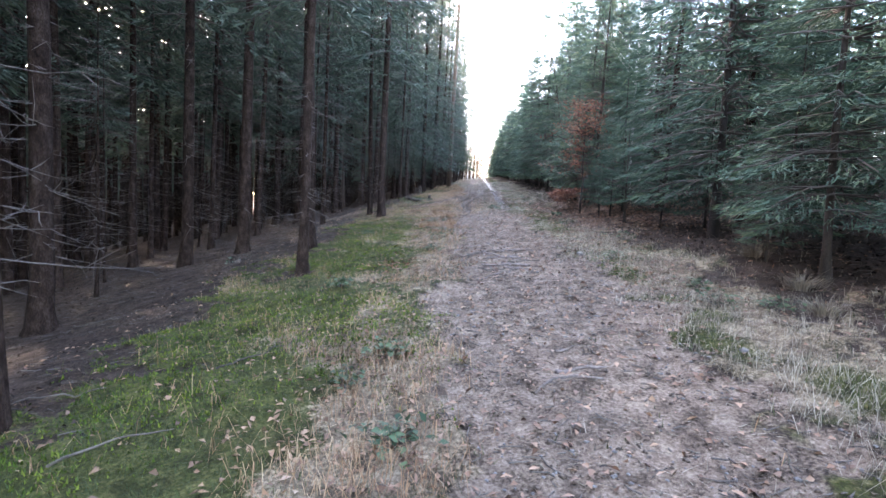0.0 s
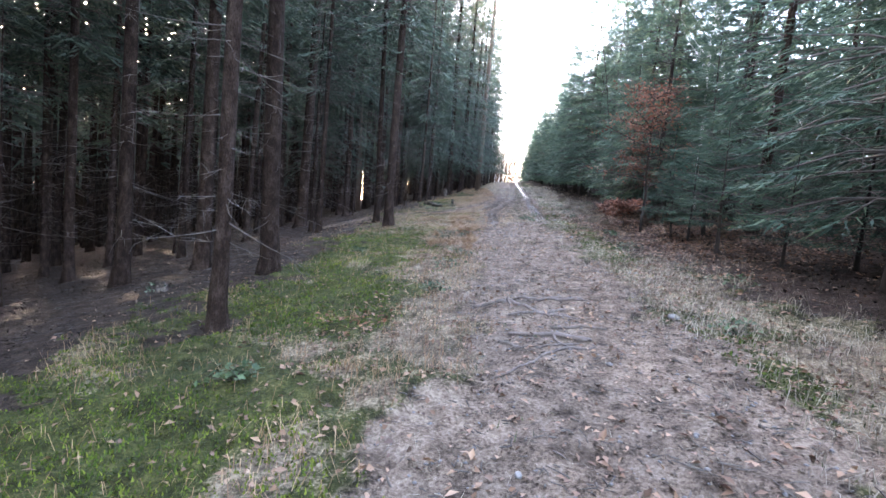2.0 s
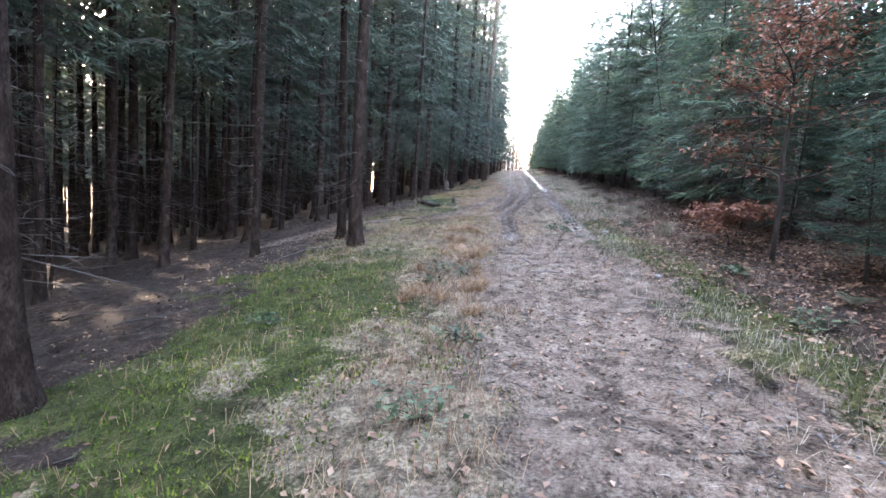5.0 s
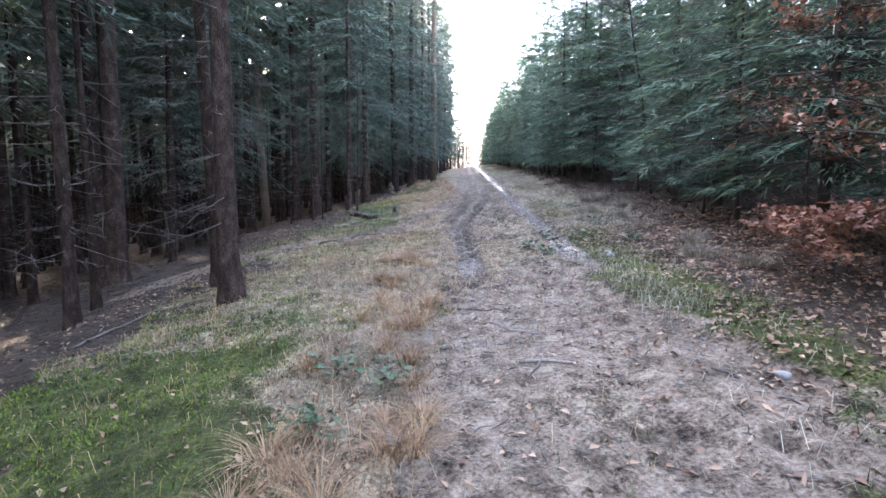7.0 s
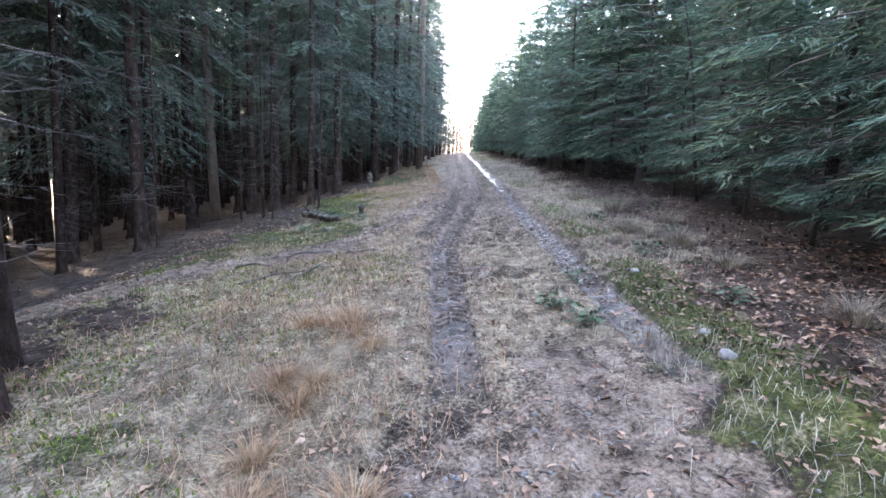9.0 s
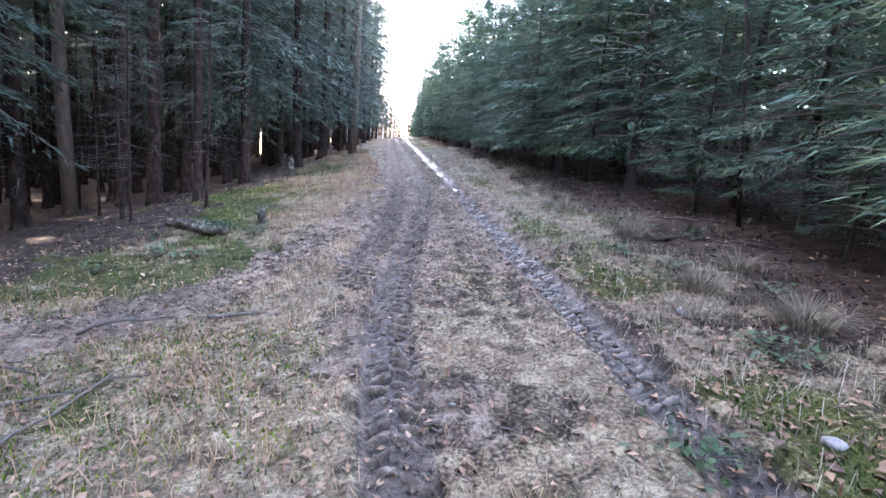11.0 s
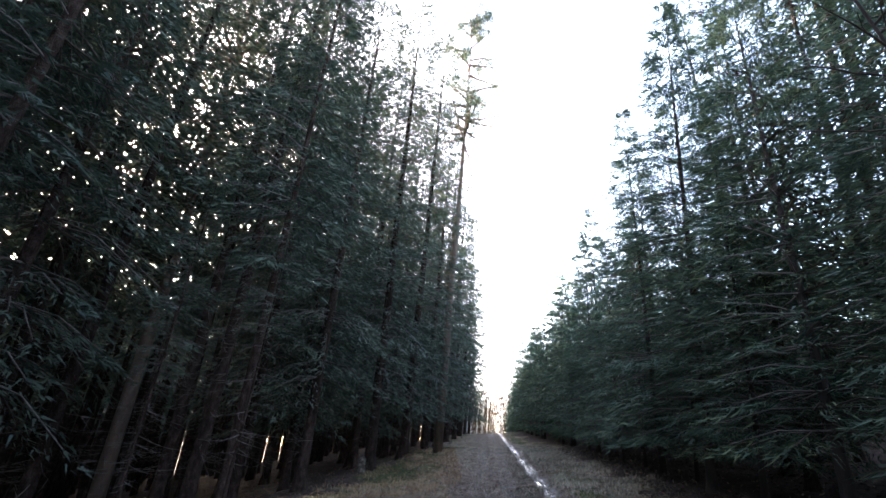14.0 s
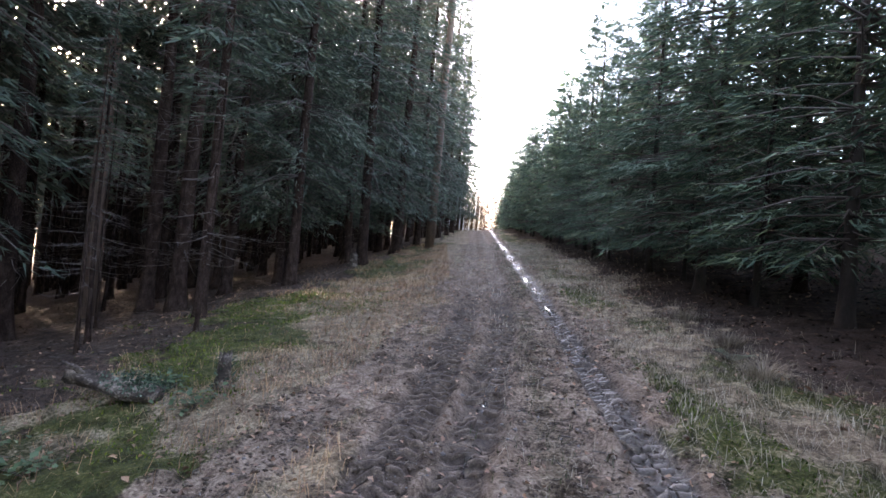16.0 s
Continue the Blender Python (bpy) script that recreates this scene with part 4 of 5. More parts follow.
ROOTS = [
    ([(0.28, 8.2), (0.5, 8.27), (0.66, 8.34)], 0.022, 0.03), ([(0.66, 8.34), (0.85, 8.16), (1.02, 7.98), (1.25, 7.72)], 0.032, 0.012),
    ([(0.66, 8.36), (0.72, 8.2), (0.68, 8.02)], 0.022, 0.01), ([(0.75, 8.4), (0.95, 8.5), (1.2, 8.42), (1.5, 8.33)], 0.02, 0.03),
    ([(0.98, 8.35), (1.25, 8.5), (1.5, 8.3), (1.62, 8.26)], 0.028, 0.012), ([(0.66, 7.88), (0.95, 7.98), (1.25, 8.0)], 0.018, 0.024),
    ([(1.05, 7.95), (1.22, 7.84), (1.38, 7.68)], 0.02, 0.01), ([(0.62, 7.32), (0.85, 7.3), (1.05, 7.25), (1.3, 7.08)], 0.02, 0.03),
    ([(1.0, 7.4), (1.2, 7.42), (1.5, 7.3)], 0.024, 0.014), ([(0.98, 7.25), (1.0, 7.05), (1.1, 6.85)], 0.02, 0.01),
    ([(0.4, 6.3), (0.7, 6.55), (1.0, 6.9), (1.3, 6.9)], 0.012, 0.02), ([(0.5, 7.0), (0.8, 6.95), (1.2, 7.05)], 0.016, 0.01),
    ([(0.75, 3.15), (0.95, 3.25), (1.15, 3.22)], 0.02, 0.014), ([(0.55, 2.9), (0.7, 3.05), (1.05, 3.0)], 0.016, 0.012), ([(0.85, 3.55), (1.05, 3.7)], 0.02, 0.01),
    ([(0.85, 14.9), (1.0, 14.7), (1.25, 14.55)], 0.018, 0.012), ([(1.0, 14.1), (1.15, 14.0), (1.4, 13.95)], 0.02, 0.01), ([(0.95, 13.7), (1.1, 13.95), (1.2, 14.3)], 0.01, 0.016),
]
for i, (p, a, b) in enumerate(ROOTS):
    ground_line("tree_root", "grey weathered tree root crossing the muddy track", "root", p, a * 0.78, b * 0.78, ROOT, 0.45, 100 + i)

STICKS = [
    ([(-3.9, 2.9), (-2.6, 3.3)], 0.012), ([(-1.9, 3.6), (-1.4, 4.1)], 0.01), ([(-4.6, 15.9), (-3.3, 15.4)], 0.014), ([(-3.3, 15.6), (-2.8, 16.9)], 0.012), ([(-2.9, 15.2), (-2.6, 16.6)], 0.01),
    ([(-1.5, 19.6), (-0.3, 20.1)], 0.014), ([(-1.0, 19.1), (-0.5, 20.3)], 0.01), ([(-1.8, 20.3), (-1.1, 20.2)], 0.02), ([(-0.4, 21.0), (0.2, 21.05)], 0.022), ([(-1.3, 20.9), (-0.6, 21.0)], 0.018),
    ([(1.18, 19.9), (1.0, 20.5)], 0.01), ([(0.62, 15.3), (1.1, 15.15)], 0.012), ([(-2.2, 2.3), (-1.7, 2.6)], 0.009), ([(-5.2, 6.4), (-4.2, 6.0)], 0.01), ([(5.2, 23.4), (6.3, 22.4)], 0.012), ([(4.9, 22.0), (5.6, 21.2)], 0.01),
    ([(-3.8, 12.5), (-2.9, 12.9)], 0.012), ([(-5.6, 13.5), (-4.0, 13.2)], 0.014), ([(-6.5, 20.5), (-4.8, 20.0)], 0.016), ([(-5.0, 21.5), (-3.4, 21.9)], 0.014),
]
for i, (p, a) in enumerate(STICKS):
    ground_line("fallen_stick", "thin dry fallen branch lying on the forest ground", "stick", p, a, a * 0.4, TWIG, -0.2, 140 + i, 5, 0.015, 0.015 if i % 3 else 0.04)

def flat_tubes(name, pieces, material):
    return mesh_of(name, *quads_clean(*join(pieces)), material, False)


fallen = tagged(new("fallen_log"), "short rotten log with pale lichen and moss on grass", "log")
axis = np.array([[-1.82, 24.32], [-1.64, 24.32], [-1.45, 24.3], [-1.22, 24.28], [-0.98, 24.28]])
lp = spots(axis[:, 0], axis[:, 1], np.array([0.24, 0.19, 0.14, 0.1, 0.06]))
part("wood", flat_tubes("wood", [tube(lp - lp[2], [0.045, 0.085, 0.075, 0.092, 0.06], 14, 5, 1.1), tube(np.array([lp[1], lp[1] + [-0.02, -0.1, 0.1], lp[1] + [-0.1, -0.16, 0.16]]) - lp[2], [0.03, 0.025, 0.012], 6, 6, 0.3)], LOG_WOOD), fallen)
rs = np.random.RandomState(77)
m = 700
t = 0.6 + 0.4 * rs.rand(m)
p = np.stack([np.interp(t, np.linspace(0, 1, 5), lp[:, k] - lp[2, k]) for k in range(3)], 1) + rs.randn(m, 3) * np.array([0.08, 0.08, 0.045]) + np.array([0, 0, 0.06])
tagged(part("lichen", mesh_of("lichen", *leaf_quads(p, rs.randn(m, 3) * 0.5 + [0, 0, 1.0], rs.randn(m, 3), 0.016 + 0.02 * rs.rand(m), 0.012 + 0.014 * rs.rand(m), 0.2), LICHEN), fallen, "pale blue-green lichen tufts"), kind="stuff")
fallen.location = lp[2]

# ---------------------------------------------------------------- tyre treads pressed into the mud


def tread(ys, xs, y0, y1, half, pitch, lean, seed, material, label, stagger=0.5, tall=1.0, fill=0.5):
    """Bars of mud left standing between a tyre's lugs, two rows that meet in the middle."""
    rs = np.random.RandomState(seed)
    made = []
    sect = np.array([[-0.5, -0.5], [-0.42, 0.35], [-0.2, 0.5], [0.25, 0.47], [0.45, 0.25], [0.5, -0.5]])
    for row in (-1, 1):
        for y in np.arange(y0, y1, pitch) + (stagger * pitch if row > 0 else 0):
            if rs.rand() < 0.1:
                continue
            n = 6
            u = np.linspace(0.06 if rs.rand() < 0.8 else 0.16, 1.0 - 0.2 * rs.rand(), n)
            yy = y + lean * u * half + 0.02 * u * u + rs.randn(n) * 0.006
            xx = np.interp(yy, ys, xs) + row * u * half + rs.randn(n) * 0.004
            base = spots(xx, yy, 0.0)
            up = tall * (0.016 + 0.012 * rs.rand()) * (1 + 0.35 * (rs.rand(n) - 0.5)) * np.array([0.75, 1, 1, 1, 0.9, 0.55])
            long = pitch * fill * (1 + 0.3 * (rs.rand(n) - 0.5)) * np.array([0.8, 1, 1, 1, 1, 0.7])
            v = base[:, None] + np.array([0, 1.0, 0]) * (sect[None, :, :1] * long[:, None, None]) + np.array([0, 0, 1.0]) * ((sect[None, :, 1:] + 0.2) * up[:, None, None] * 1.4)
            i = (np.arange(n - 1)[:, None] * 6 + np.arange(5)[None]).ravel()
            f = np.stack([i, i + 1, i + 7, i + 6], 1)
            caps = np.array([[0, 1, 2, 3], [0, 3, 4, 5]])
            made.append((v.reshape(-1, 3), np.concatenate([f, caps, caps[:, ::-1] + 6 * (n - 1)])))
    return tagged(new("tyre_tread_mark", mesh_of("tyre_tread_mark", *join(made), material, False)), label, "tyre track", kind="stuff")


tread(RUT_L_Y, RUT_L_X, 17.9, 22.0, 0.16, 0.12, -0.75, 1, MUD, "herringbone tractor tread pressed into moist mud", 0.5, 1.5, 0.46)
tread(RUT_L_Y, RUT_L_X, 22.0, 27.5, 0.17, 0.11, -0.6, 2, MUD, "churned tractor tread in wet mud", 0.5, 1.3, 0.46)
tread(RUT_R_Y, RUT_R_X, 19.2, 29.5, 0.125, 0.095, -0.22, 3, MUD_WET, "glossy wet tractor tread along the puddled rut", 0.1, 1.0, 0.5)
tread(RUT_M_Y, RUT_M_X, 21.6, 27.0, 0.18, 0.12, -0.7, 4, MUD, "shallow tractor tread in dry mud", 0.5, 1.2, 0.46)

# ---------------------------------------------------------------- puddles


def puddle(x, y, long, wide, turn, seed, up=0.004):
    rs = np.random.RandomState(seed)
    a = np.linspace(0, 2 * np.pi, 28, endpoint=False)
    r = 1 + 0.35 * (rough_noise(np.cos(a) * 2, np.sin(a) * 2, 1, seed) - 0.5)
    px, py = np.cos(a) * r * wide / 2, np.sin(a) * r * long / 2
    c, s = math.cos(radians(turn)), math.sin(radians(turn))
    gx2, gy2 = x + px * c - py * s, y + px * s + py * c
    z = float(np.percentile(height(gx2, gy2), 35)) + up
    top = np.stack([gx2, gy2, np.full(28, z)], 1) @ SLOPE_NP.T
    mid = np.array([[x, y, z]]) @ SLOPE_NP.T
    v = np.concatenate([top, top - [0, 0, 0.05], mid, mid - [0, 0, 0.05]])
    k = np.arange(28)
    k2 = (k + 1) % 28
    f = np.concatenate([np.stack([k, k2, 0 * k + 56], 1), np.stack([k2 + 28, k + 28, 0 * k + 57], 1), np.stack([k, k + 28, k2], 1), np.stack([k2, k + 28, k2 + 28], 1)])
    ob = new("puddle", mesh_of("puddle", v - mid, f, WATER))
    ob.location = mid[0]
    return tagged(ob, "shallow muddy rain puddle lying in a wheel rut", "puddle", "puddles in the wheel ruts")


for x, y, L, W, seed in ((2.8, 24.6, 0.7, 0.12, 1), (2.95, 25.8, 1.3, 0.2, 2), (3.2, 28.4, 1.8, 0.24, 3), (3.44, 31.8, 2.4, 0.24, 4), (3.77, 36.2, 3.0, 0.24, 5), (4.22, 42.5, 3.0, 0.24, 6), (1.62, 23.3, 0.5, 0.13, 7), (1.75, 24.2, 0.3, 0.1, 8)):
    puddle(x, y, L, W, -6.0 if y > 26 else -4.5, seed)

# ---------------------------------------------------------------- tussocks, herbs, ferns


def tussock(x, y, seed, count, tall, spread, material, label):
    rs = np.random.RandomState(seed)
    a = rs.rand(count) * 6.283
    out = np.stack([np.cos(a), np.sin(a), 0 * a], 1)
    L = tall * (0.5 + 0.6 * rs.rand(count))
    base = out * (spread * 0.35 * rs.rand(count))[:, None]
    arch = 0.45 + 0.75 * rs.rand(count)
    sd = np.cross(out, [0, 0, 1.0]) * 0.003
    ring = []
    for q in (0, 0.35, 0.7, 1.0):
        c = base + out * (L * arch * q ** 1.6)[:, None] + np.array([0, 0, 1.0]) * (L * (q - 0.55 * arch * q * q * 1.2))[:, None]
        ring.append((c - sd * (1.1 - q), c + sd * (1.1 - q)))
    v = np.stack([p for pair in ring for p in pair], 1).reshape(-1, 3)
    i = np.arange(count)[:, None] * 8
    f = np.concatenate([i + np.array([[k, k + 1, k + 3, k + 2]]) for k in (0, 2, 4)])
    ob = new("grass_tussock", mesh_of("grass_tussock", v, f, material))
    ob.location = spot(x, y, -0.01)
    return tagged(ob, label, "grass", "tussocks on the verge")


rs = random.Random(21)
for i, (x, y, tall, n) in enumerate(((3.75, 20.6, 0.6, 520), (4.0, 19.8, 0.65, 600), (4.5, 21.0, 0.6, 420), (4.3, 22.6, 0.55, 420), (4.7, 23.2, 0.6, 420), (3.9, 18.6, 0.5, 300), (3.9, 5.0, 0.5, 420), (3.5, 4.2, 0.45, 350), (4.2, 6.3, 0.5, 300), (3.5, 16.2, 0.5, 380), (3.8, 17.0, 0.55, 420), (3.7, 15.6, 0.4, 240), (3.4, 20.2, 0.4, 260), (4.2, 24.4, 0.5, 360), (4.6, 25.6, 0.5, 360), (4.8, 27.0, 0.5, 340))):
    tussock(x, y, 200 + i, int(n * 0.7), tall * 0.72, 0.5, GRASS_PALE, "arching tussock of withered grass on the verge")
for i in range(34):
    y = rs.uniform(12.0, 18.0)
    x = float(np.interp(y, TRACK_Y, TRACK_L)) - rs.uniform(0.1, 1.0)
    if abs(y - float(np.interp(x, SIDE_X, SIDE_Y))) < 0.9:
        continue
    tussock(x, y, 240 + i, 120, rs.uniform(0.2, 0.33), 0.3, GRASS_DRY, "low tuft of orange-brown dry grass on the verge")


def herb(x, y, seed, count, size, material, name, label):
    """A low plant: stalks with toothed leaves held out flat."""
    rs = np.random.RandomState(seed)
    p = np.stack([rs.randn(count) * size * 0.5, rs.randn(count) * size * 0.5, rs.rand(count) * size * 0.6 + 0.02], 1)
    v, f = leaf_quads(p, rs.randn(count, 3) * 0.35 + [0, 0, 1.0], rs.randn(count, 3) * [1, 1, 0.3], 0.035 + 0.05 * rs.rand(count), 0.025 + 0.03 * rs.rand(count), 0.15)
    root = tagged(new(name), label, "plant", "low plants on the verge")
    tagged(part("leaves", mesh_of("leaves", v, f, material), root), kind="stuff")
    stalks = [tube(np.array([[0, 0, 0], q * [0.6, 0.6, 0.7], q]), [0.003, 0.0025, 0.002], 3, close=False) for q in p[:: max(1, count // 14)]]
    tagged(part("stalkwork", tube_mesh("stalkwork", stalks, TWIG), root), kind="stuff")
    root.matrix_basis = Matrix.Translation(spot(x, y))
    return root


HERBS = [(-0.75, 3.1), (-0.5, 3.6), (-0.35, 2.4), (-0.2, 8.8), (-0.1, 10.2), (0.05, 11.5), (-0.35, 13.4), (-0.3, 14.2), (0.1, 13.9), (2.7, 4.6), (2.9, 5.3), (3.2, 4.4), (2.6, 7.2), (3.3, 8.6), (2.95, 11.5), (3.2, 13.2), (2.05, 17.6), (1.9, 18.0), (2.3, 18.7), (3.4, 19.4), (3.7, 21.8), (4.4, 23.2), (3.3, 17.6), (4.2, 20.3), (-1.6, 23.4), (-1.2, 23.2), (-2.0, 22.8), (-1.1, 24.6), (-0.6, 24.1), (4.9, 22.2), (-1.4, 6.2), (-1.9, 12.2)]
for i, (x, y) in enumerate(HERBS):
    herb(x, y, 300 + i, 45 + (i * 37) % 40, 0.15 + 0.02 * (i % 5), HERB, "bramble_plant", "low bramble with blue-green leaves among withered grass")


def fern(x, y, seed, fronds, tall):
    rs = np.random.RandomState(seed)
    root = tagged(new("fern"), "small fern with yellow-green fronds among dry grass", "fern")
    for _ in range(fronds):
        a = rs.rand() * 6.283
        q = np.linspace(0.1, 1, 14)
        d = np.array([math.cos(a), math.sin(a), 0])
        s = np.array([-d[1], d[0], 0])
        c = d[None] * (q * tall * 0.8)[:, None] + np.array([0, 0, 1.0]) * (tall * (q - 0.6 * q * q))[:, None]
        b = np.concatenate([c, c])
        w = unit(np.concatenate([np.tile(s, (14, 1)), np.tile(-s, (14, 1))]) + d * 0.5)
        L = np.tile(0.12 * np.sin(np.pi * (0.12 + 0.86 * q)) * tall / 0.35, 2)
        part("frond", mesh_of("frond", *needles(b, w, unit(np.cross(w, [0, 0, 1.0])), L, np.full(28, 0.024)), HERB if seed % 2 else GRASS_DRY), root)
    root.matrix_basis = Matrix.Translation(spot(x, y))
    return root


for i, (x, y) in enumerate(((4.5, 22.3), (4.7, 22.9), (3.9, 21.2), (3.6, 12.0), (4.3, 25.0))):
    fern(x, y, 351 + 2 * i, 6, 0.24)

# ---------------------------------------------------------------- uncountable cover: grass, moss, leaves, twigs, stones


def candidates(n, seed, box):
    rs = np.random.RandomState(seed)
    x0, x1, y0, y1 = box
    return x0 + (x1 - x0) * rs.rand(n), y0 + (y1 - y0) * rs.rand(n) ** 1.25, rs


def blades(name, label, n, seed, box, chance, tall, wide, lean, material, two=False):
    x, y, rs = candidates(n, seed, box)
    keep = rs.rand(n) < chance(x, y, plan(x, y))
    x, y = x[keep], y[keep]
    k = len(x)
    p = spots(x, y, -0.004)
    a = rs.rand(k) * 6.283
    out = np.stack([np.cos(a), np.sin(a), 0 * a], 1)
    L = tall * (0.45 + 0.75 * rs.rand(k)) * (0.6 + 0.8 * rough_noise(x, y, 2.2, seed))
    b = lean * (0.3 + 1.0 * rs.rand(k))
    sd = np.cross(out, [0, 0, 1.0]) * wide / 2 * (1 + (y[:, None] > 29) * 0.9)
    tip = p + out * (L * b)[:, None] + np.array([0, 0, 1.0]) * (L * np.sqrt(np.maximum(0.06, 1 - np.minimum(b, 0.97) ** 2)))[:, None]
    if two:
        mid = p + out * (L * b * 0.3)[:, None] + np.array([0, 0, 1.0]) * (L * 0.62)[:, None]
        tip = tip - np.array([0, 0, 1.0]) * (0.22 * L * b)[:, None]
        v = np.stack([p - sd, p + sd, mid - sd * 0.8, mid + sd * 0.8, tip], 1).reshape(-1, 3)
        i = np.arange(k)[:, None] * 5
        f = np.concatenate([i + np.array([[0, 1, 3]]), i + np.array([[0, 3, 2]]), i + np.array([[2, 3, 4]])])
    else:
        v = np.stack([p - sd, p + sd, tip], 1).reshape(-1, 3)
        f = np.arange(k * 3).reshape(-1, 3)
    return tagged(new(name, mesh_of(name, v, f, material)), label, "grass", kind="stuff")


LEFT, RIGHT, ALL = (-4.2, 1.6, 0.9, 46), (1.8, 7.5, 0.9, 46), (-4.2, 5.6, 0.9, 40)
blades("green_grass", "short green grass on the mossy verge", 260000, 401, LEFT, lambda x, y, p: p["grassy"] * (1 - 0.55 * p["dry"]) * (0.25 + 0.75 * rough_noise(x, y, 1.4, 5)) * 0.9, 0.075, 0.0045, 0.8, GRASS_GREEN)
blades("dry_grass", "dry straw-coloured grass on the verge", 170000, 402, LEFT, lambda x, y, p: (p["dry"] * 0.75 + 0.1 * p["grassy"]) * (0.2 + 0.8 * rough_noise(x, y, 2.0, 6)), 0.15, 0.004, 1.25, GRASS_DRY, True)
blades("withered_grass", "withered pale grass along the track's edge", 190000, 403, RIGHT, lambda x, y, p: (1 - 0.85 * p["leafy"]) * (p["verge_r"] * 0.6 + 0.12 * np.exp(-np.maximum(0, x - p["er"]) / 0.6)) * (0.2 + 0.8 * rough_noise(x, y, 1.7, 7)), 0.14, 0.004, 1.15, GRASS_PALE, True)
blades("green_grass", "short green grass between withered blades", 75000, 404, RIGHT, lambda x, y, p: p["verge_r"] * (1 - 0.9 * p["leafy"]) * (1 - 0.6 * p["strip"]) * (1 - 0.6 * smooth(17, 20, y)) * (1 - p["dry"] * 0.7) * rough_noise(x, y, 1.1, 8), 0.09, 0.006, 0.6, GRASS_GREEN)
blades("track_grass", "thin trodden grass on the track's middle", 120000, 405, (0, 4.5, 2, 46), lambda x, y, p: np.clip(p["centre"] * 0.4 + 0.05 * p["track"] * (rough_noise(x, y, 1.2, 9) > 0.6), 0, 1), 0.07, 0.006, 0.85, GRASS_GREEN)
blades("track_straw", "trodden straw lying on the muddy track", 150000, 406, ALL, lambda x, y, p: (1 - p["churn"]) * (0.22 * p["track"] + 0.5 * p["centre"] + 0.8 * p["straw"] * (x > p["tl"] - 0.3) * (x < p["tr"])) * smooth(0.42, 0.75, rough_noise(x, y, 1.0, 10)) * (1 - 0.8 * p["wet"]), 0.1, 0.0045, 1.25, GRASS_PALE)
blades("moss_carpet", "bright green moss carpet on the verge", 240000, 407, (-4.2, 0.6, 0.9, 30), lambda x, y, p: p["moss"] * 0.9, 0.03, 0.016, 0.7, MOSS)
blades("moss_carpet", "yellow-green moss strip beside the muddy track", 90000, 408, (1.9, 4.6, 0.9, 30), lambda x, y, p: p["strip"] * 0.9, 0.03, 0.016, 0.7, MOSS)


def litter(name, label, n, seed, box, chance, size, material):
    x, y, rs = candidates(n, seed, box)
    keep = rs.rand(n) < chance(x, y, plan(x, y))
    x, y = x[keep], y[keep]
    k = len(x)
    p = spots(x, y, 0.006 + 0.012 * rs.rand(k))
    v, f = leaf_quads(p, rs.randn(k, 3) * 0.35 + [0, 0, 1.0], rs.randn(k, 3) * [1, 1, 0.25], size * (0.5 + 0.9 * rs.rand(k)), size * 0.62 * (0.5 + 0.8 * rs.rand(k)), 0.3)
    return tagged(new(name, mesh_of(name, v, f, material)), label, "leaves", kind="stuff")


litter("fallen_leaves", "brown fallen leaves scattered over verge and track", 130000, 421, ALL, lambda x, y, p: np.clip(0.16 * p["track"] + 0.2 * p["straw"] + 0.95 * p["leafy"] * (1 - 0.5 * p["strip"]) - 0.1 * p["churn"] + 0.2 * p["verge_l"] * (x > p["tl"] - 1.2) + 0.55 * p["verge_r"] * smooth(0.3, 0.6, rough_noise(x, y, 0.8, 11)) + 0.05, 0, 1), 0.055, LITTER_LEAF)
# no real leaf heap: a sun fleck on the verge, given as orange leaves
litter("fallen_leaves", "orange leaves standing in for a fleck of sunlight on the mossy verge", 1600, 425, (-2.2, 0.2, 6.9, 8.9), lambda x, y, p: 0.75 * np.exp(-((x + 0.95) / 0.42) ** 2 - ((y - 7.9) / 0.38) ** 2), 0.06, BEECH_LEAF)
litter("forest_litter", "brown beech leaf litter under the young trees", 40000, 422, (3.2, 11, 0.9, 40), lambda x, y, p: smooth(-0.6, 0.6, x - p["er"] + 0.3) * (0.06 + 0.8 * smooth(9, 12, y) * smooth(19, 16, y)), 0.06, LITTER_LEAF)
litter("needle_litter", "dark needles and twigs under the young spruces", 30000, 424, (3.6, 12, 0.9, 40), lambda x, y, p: smooth(-0.4, 0.6, x - p["er"]) * 0.6, 0.06, NEEDLE_LITTER)
litter("needle_litter", "needles and bark flakes on the forest floor", 34000, 423, (-12, -1.0, 0.9, 40), lambda x, y, p: np.clip((1 - p["verge_l"]) * (x < p["tl"]) * 0.6, 0, 1), 0.05, NEEDLE_LITTER)


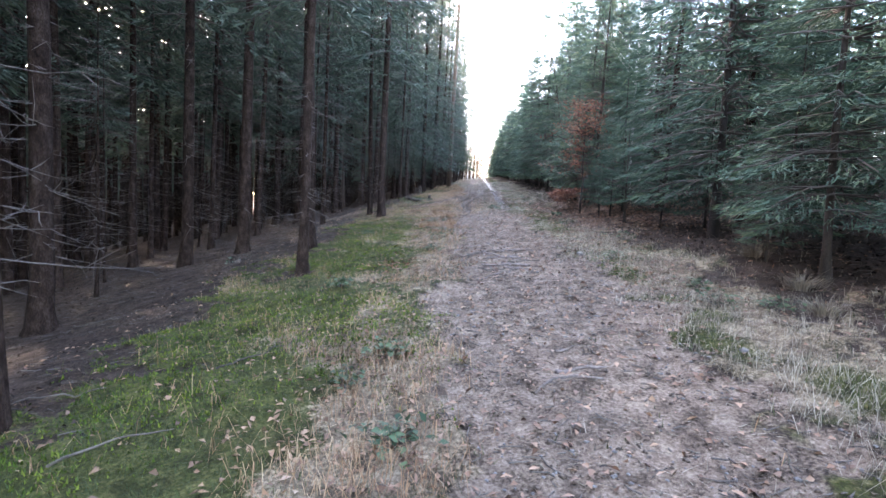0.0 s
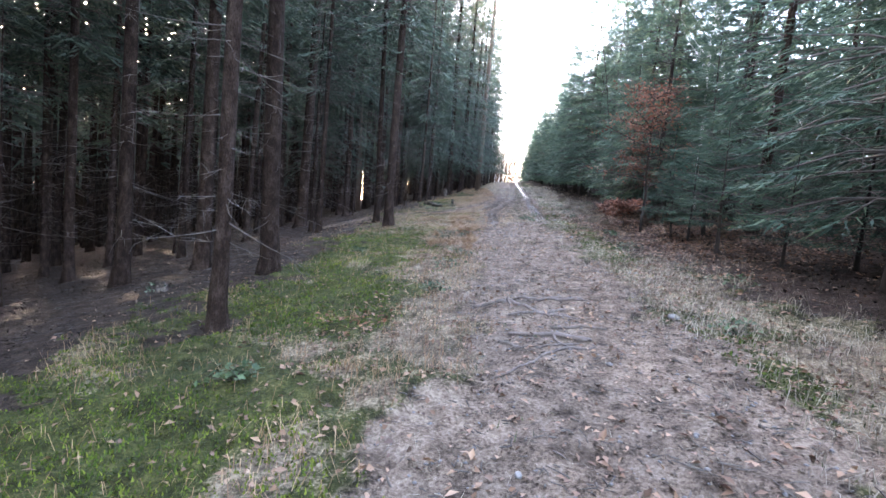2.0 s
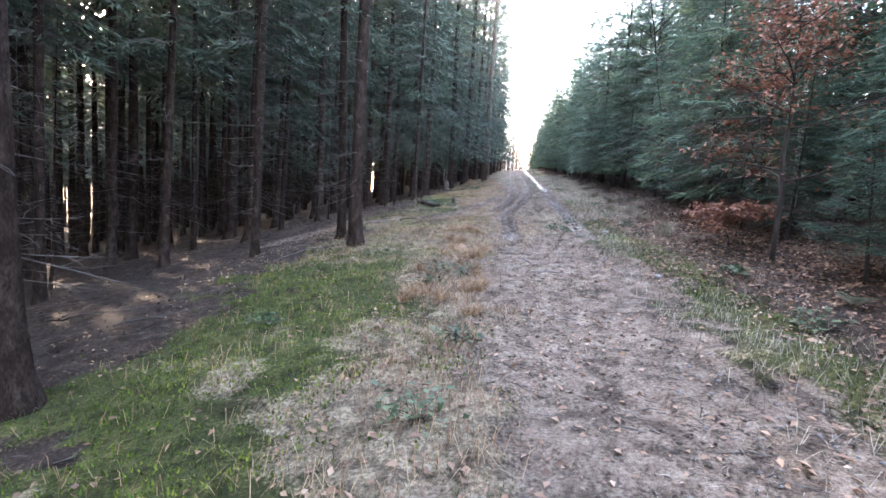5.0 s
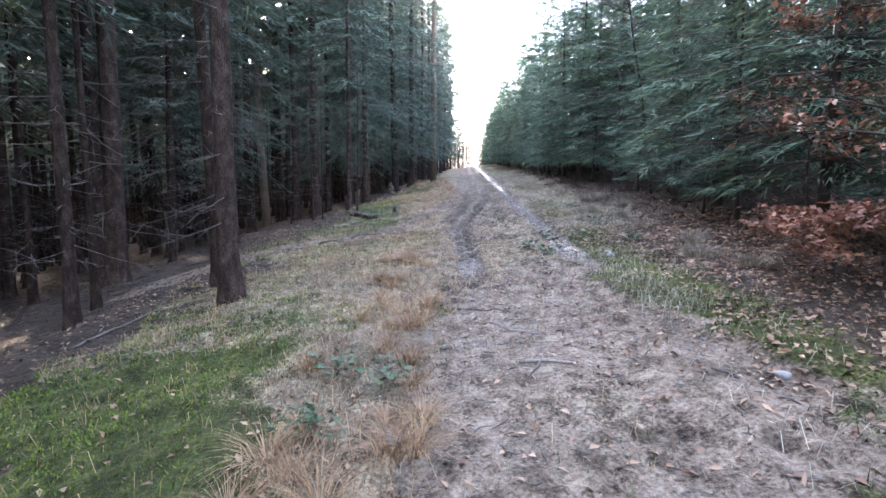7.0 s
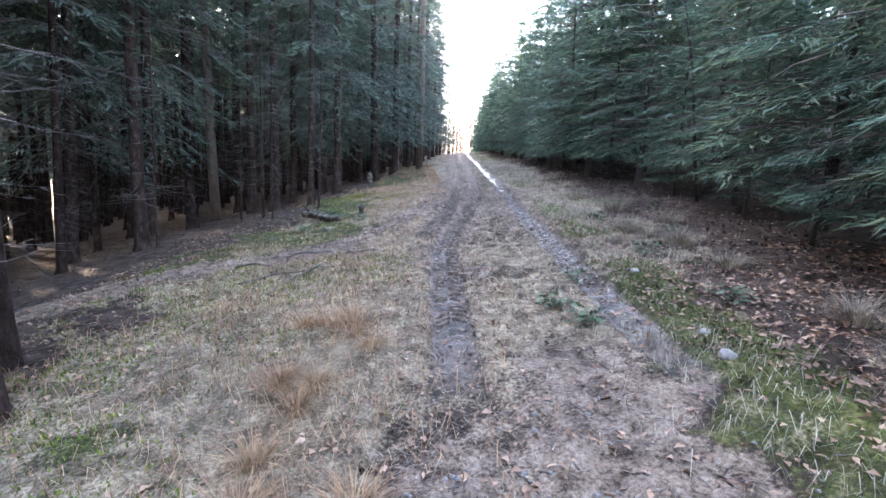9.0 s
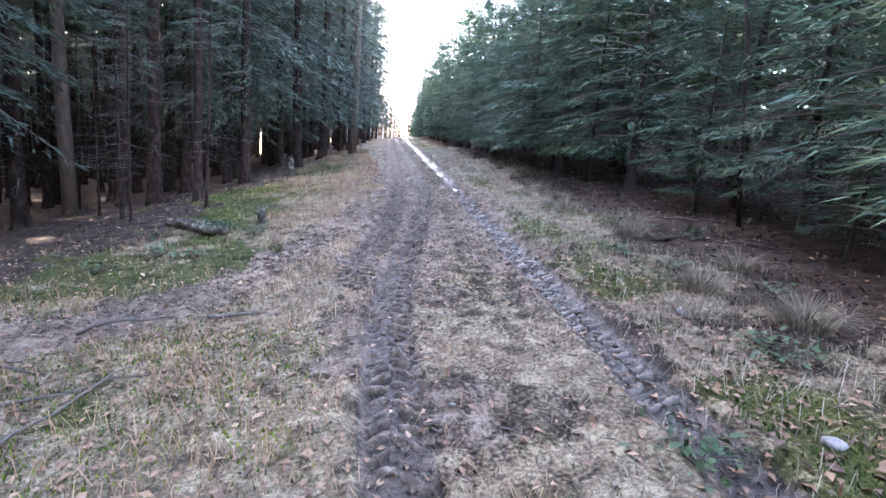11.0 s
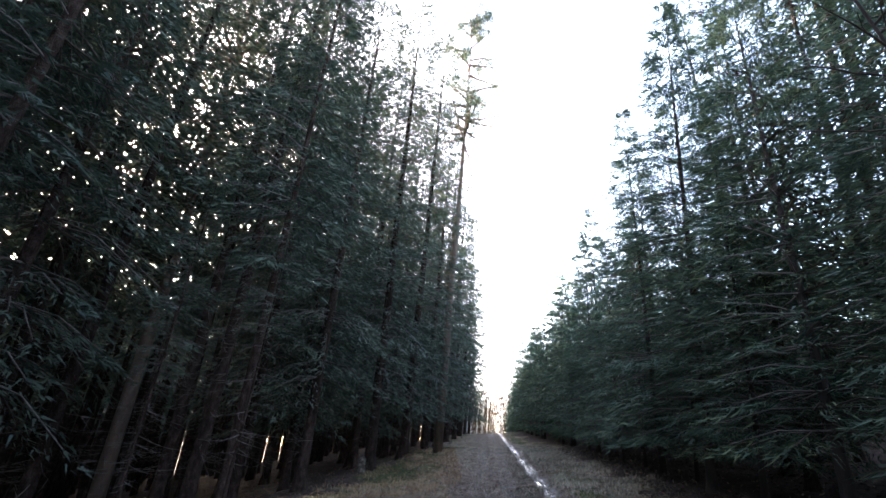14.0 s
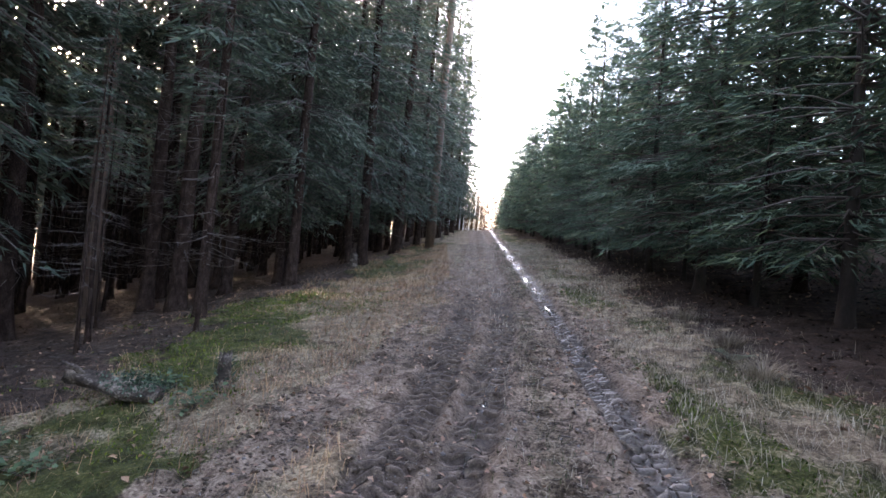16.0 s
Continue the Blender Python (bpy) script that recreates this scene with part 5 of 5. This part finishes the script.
def bits(name, label, category, n, seed, box, chance, long, thick, material):
    """Short sticks lying about."""
    x, y, rs = candidates(n, seed, box)
    keep = rs.rand(n) < chance(x, y, plan(x, y))
    x, y = x[keep], y[keep]
    k = len(x)
    p = spots(x, y, 0.006)
    a = rs.rand(k) * 6.283
    d = np.stack([np.cos(a), np.sin(a), 0.12 * rs.randn(k)], 1)
    s = np.cross(d, [0, 0, 1.0])
    L, T = (long * (0.3 + rs.rand(k) ** 2))[:, None], (thick * (0.5 + rs.rand(k)))[:, None]
    u = np.array([0, 0, 1.0])
    bend = s * L * 0.12 * rs.randn(k, 1)
    v = []
    for q, t in ((-0.5, 1.0), (0.0, 0.9), (0.5, 0.4)):
        c = p + d * L * q + bend * (1 - 4 * q * q)
        v += [c - s * T * t, c + s * T * t, c + u * T * t * 1.5]
    v = np.stack(v, 1).reshape(-1, 3)
    i = np.arange(k)[:, None] * 9
    f = np.concatenate([i + np.array([[o + e, o + (e + 1) % 3, o + 3 + (e + 1) % 3, o + 3 + e]]) for o in (0, 3) for e in range(3)])
    return tagged(new(name, mesh_of(name, v, f, material)), label, category, kind="stuff")


bits("twig_litter", "small broken twigs strewn over track and forest floor", "twigs", 30000, 431, (-9, 5.5, 0.9, 36), lambda x, y, p: np.clip(0.5 * p["track"] + 0.3 * (1 - p["grassy"]), 0, 1), 0.13, 0.004, TWIG)
bits("twig_litter", "pale splinters and straw on the muddy track", "twigs", 8000, 432, (-0.5, 4, 0.9, 30), lambda x, y, p: 0.7 * p["track"], 0.06, 0.0025, GRASS_PALE)


def pebbles(name, label, category, n, seed, box, chance, least, most, material):
    x, y, rs = candidates(n, seed, box)
    keep = rs.rand(n) < chance(x, y, plan(x, y))
    x, y = x[keep], y[keep]
    k = len(x)
    at = spots(x, y, 0.002)
    dirs = unit(np.array([[1, 0, 0], [0, 1, 0], [-1, 0, 0], [0, -1, 0], [0, 0, 1.0], [0, 0, -1]]))
    r = (least + (most - least) * rs.rand(k) ** 2)[:, None, None] * (0.6 + 0.8 * rs.rand(k, 6, 1))
    v = (at[:, None] + dirs[None] * r * np.array([1, 1, 0.6])).reshape(-1, 3)
    i = np.arange(k)[:, None] * 6
    f = np.concatenate([i + np.array([[a, (a + 1) % 4, 4]]) for a in range(4)] + [i + np.array([[(a + 1) % 4, a, 5]]) for a in range(4)])
    return tagged(new(name, mesh_of(name, v, f, material)), label, category, kind="stuff")


pebbles("gravel", "small grey pebbles pressed into the muddy track", "gravel", 9000, 441, (-0.3, 4.2, 0.9, 32), lambda x, y, p: p["track"] * (1 - p["wet"]) * smooth(0.3, 0.7, rough_noise(x, y, 1.0, 13)), 0.006, 0.022, STONE)
pebbles("mud_clods", "crumbly brown clods of mud on the track", "mud", 16000, 442, (-0.6, 3.4, 0.9, 30), lambda x, y, p: p["track"] * (1 - p["wet"]) * smooth(0.4, 0.7, rough_noise(x, y, 1.4, 14)), 0.006, 0.024, MUD)
pebbles("mud_clods", "lumps of churned mud thrown up by tyres", "mud", 22000, 443, (-3.0, 3.4, 18.5, 31), lambda x, y, p: np.clip(p["track"] + p["side"] + 0.5 * p["churn"], 0, 1) * smooth(0.25, 0.6, rough_noise(x, y, 1.6, 15)), 0.007, 0.03, MUD)


def stone(x, y, size, seed):
    rs = np.random.RandomState(seed)
    bm = bmesh.new()
    bmesh.ops.create_icosphere(bm, subdivisions=2, radius=1)
    for v in bm.verts:
        v.co = Vector((v.co.x, v.co.y * 0.8, v.co.z * 0.55)) * size * (1 + 0.35 * (noise.noise(v.co * 1.7 + Vector((seed, 0, 0)))))
    me = bpy.data.meshes.new("stone")
    bm.to_mesh(me)
    bm.free()
    me.polygons.foreach_set("use_smooth", np.ones(len(me.polygons), bool))
    me.materials.append(STONE)
    ob = new("stone", me)
    ob.matrix_basis = Matrix.Translation(spot(x, y, size * 0.25)) @ pose(0, 0, 0, 0, 0, rs.rand() * 360)
    return tagged(ob, "grey weathered stone half sunk beside the track", "stone", "stones by the track")


for i, (x, y, r) in enumerate(((0.15, 13.2, 0.06), (2.6, 16.6, 0.07), (2.75, 17.1, 0.05), (2.5, 9.7, 0.08), (2.2, 7.6, 0.06), (2.9, 18.6, 0.05), (3.3, 20.2, 0.06), (2.2, 3.3, 0.035), (1.3, 6.5, 0.03), (0.5, 5.2, 0.025), (2.4, 13.4, 0.05))):
    stone(x, y, r, 500 + i)
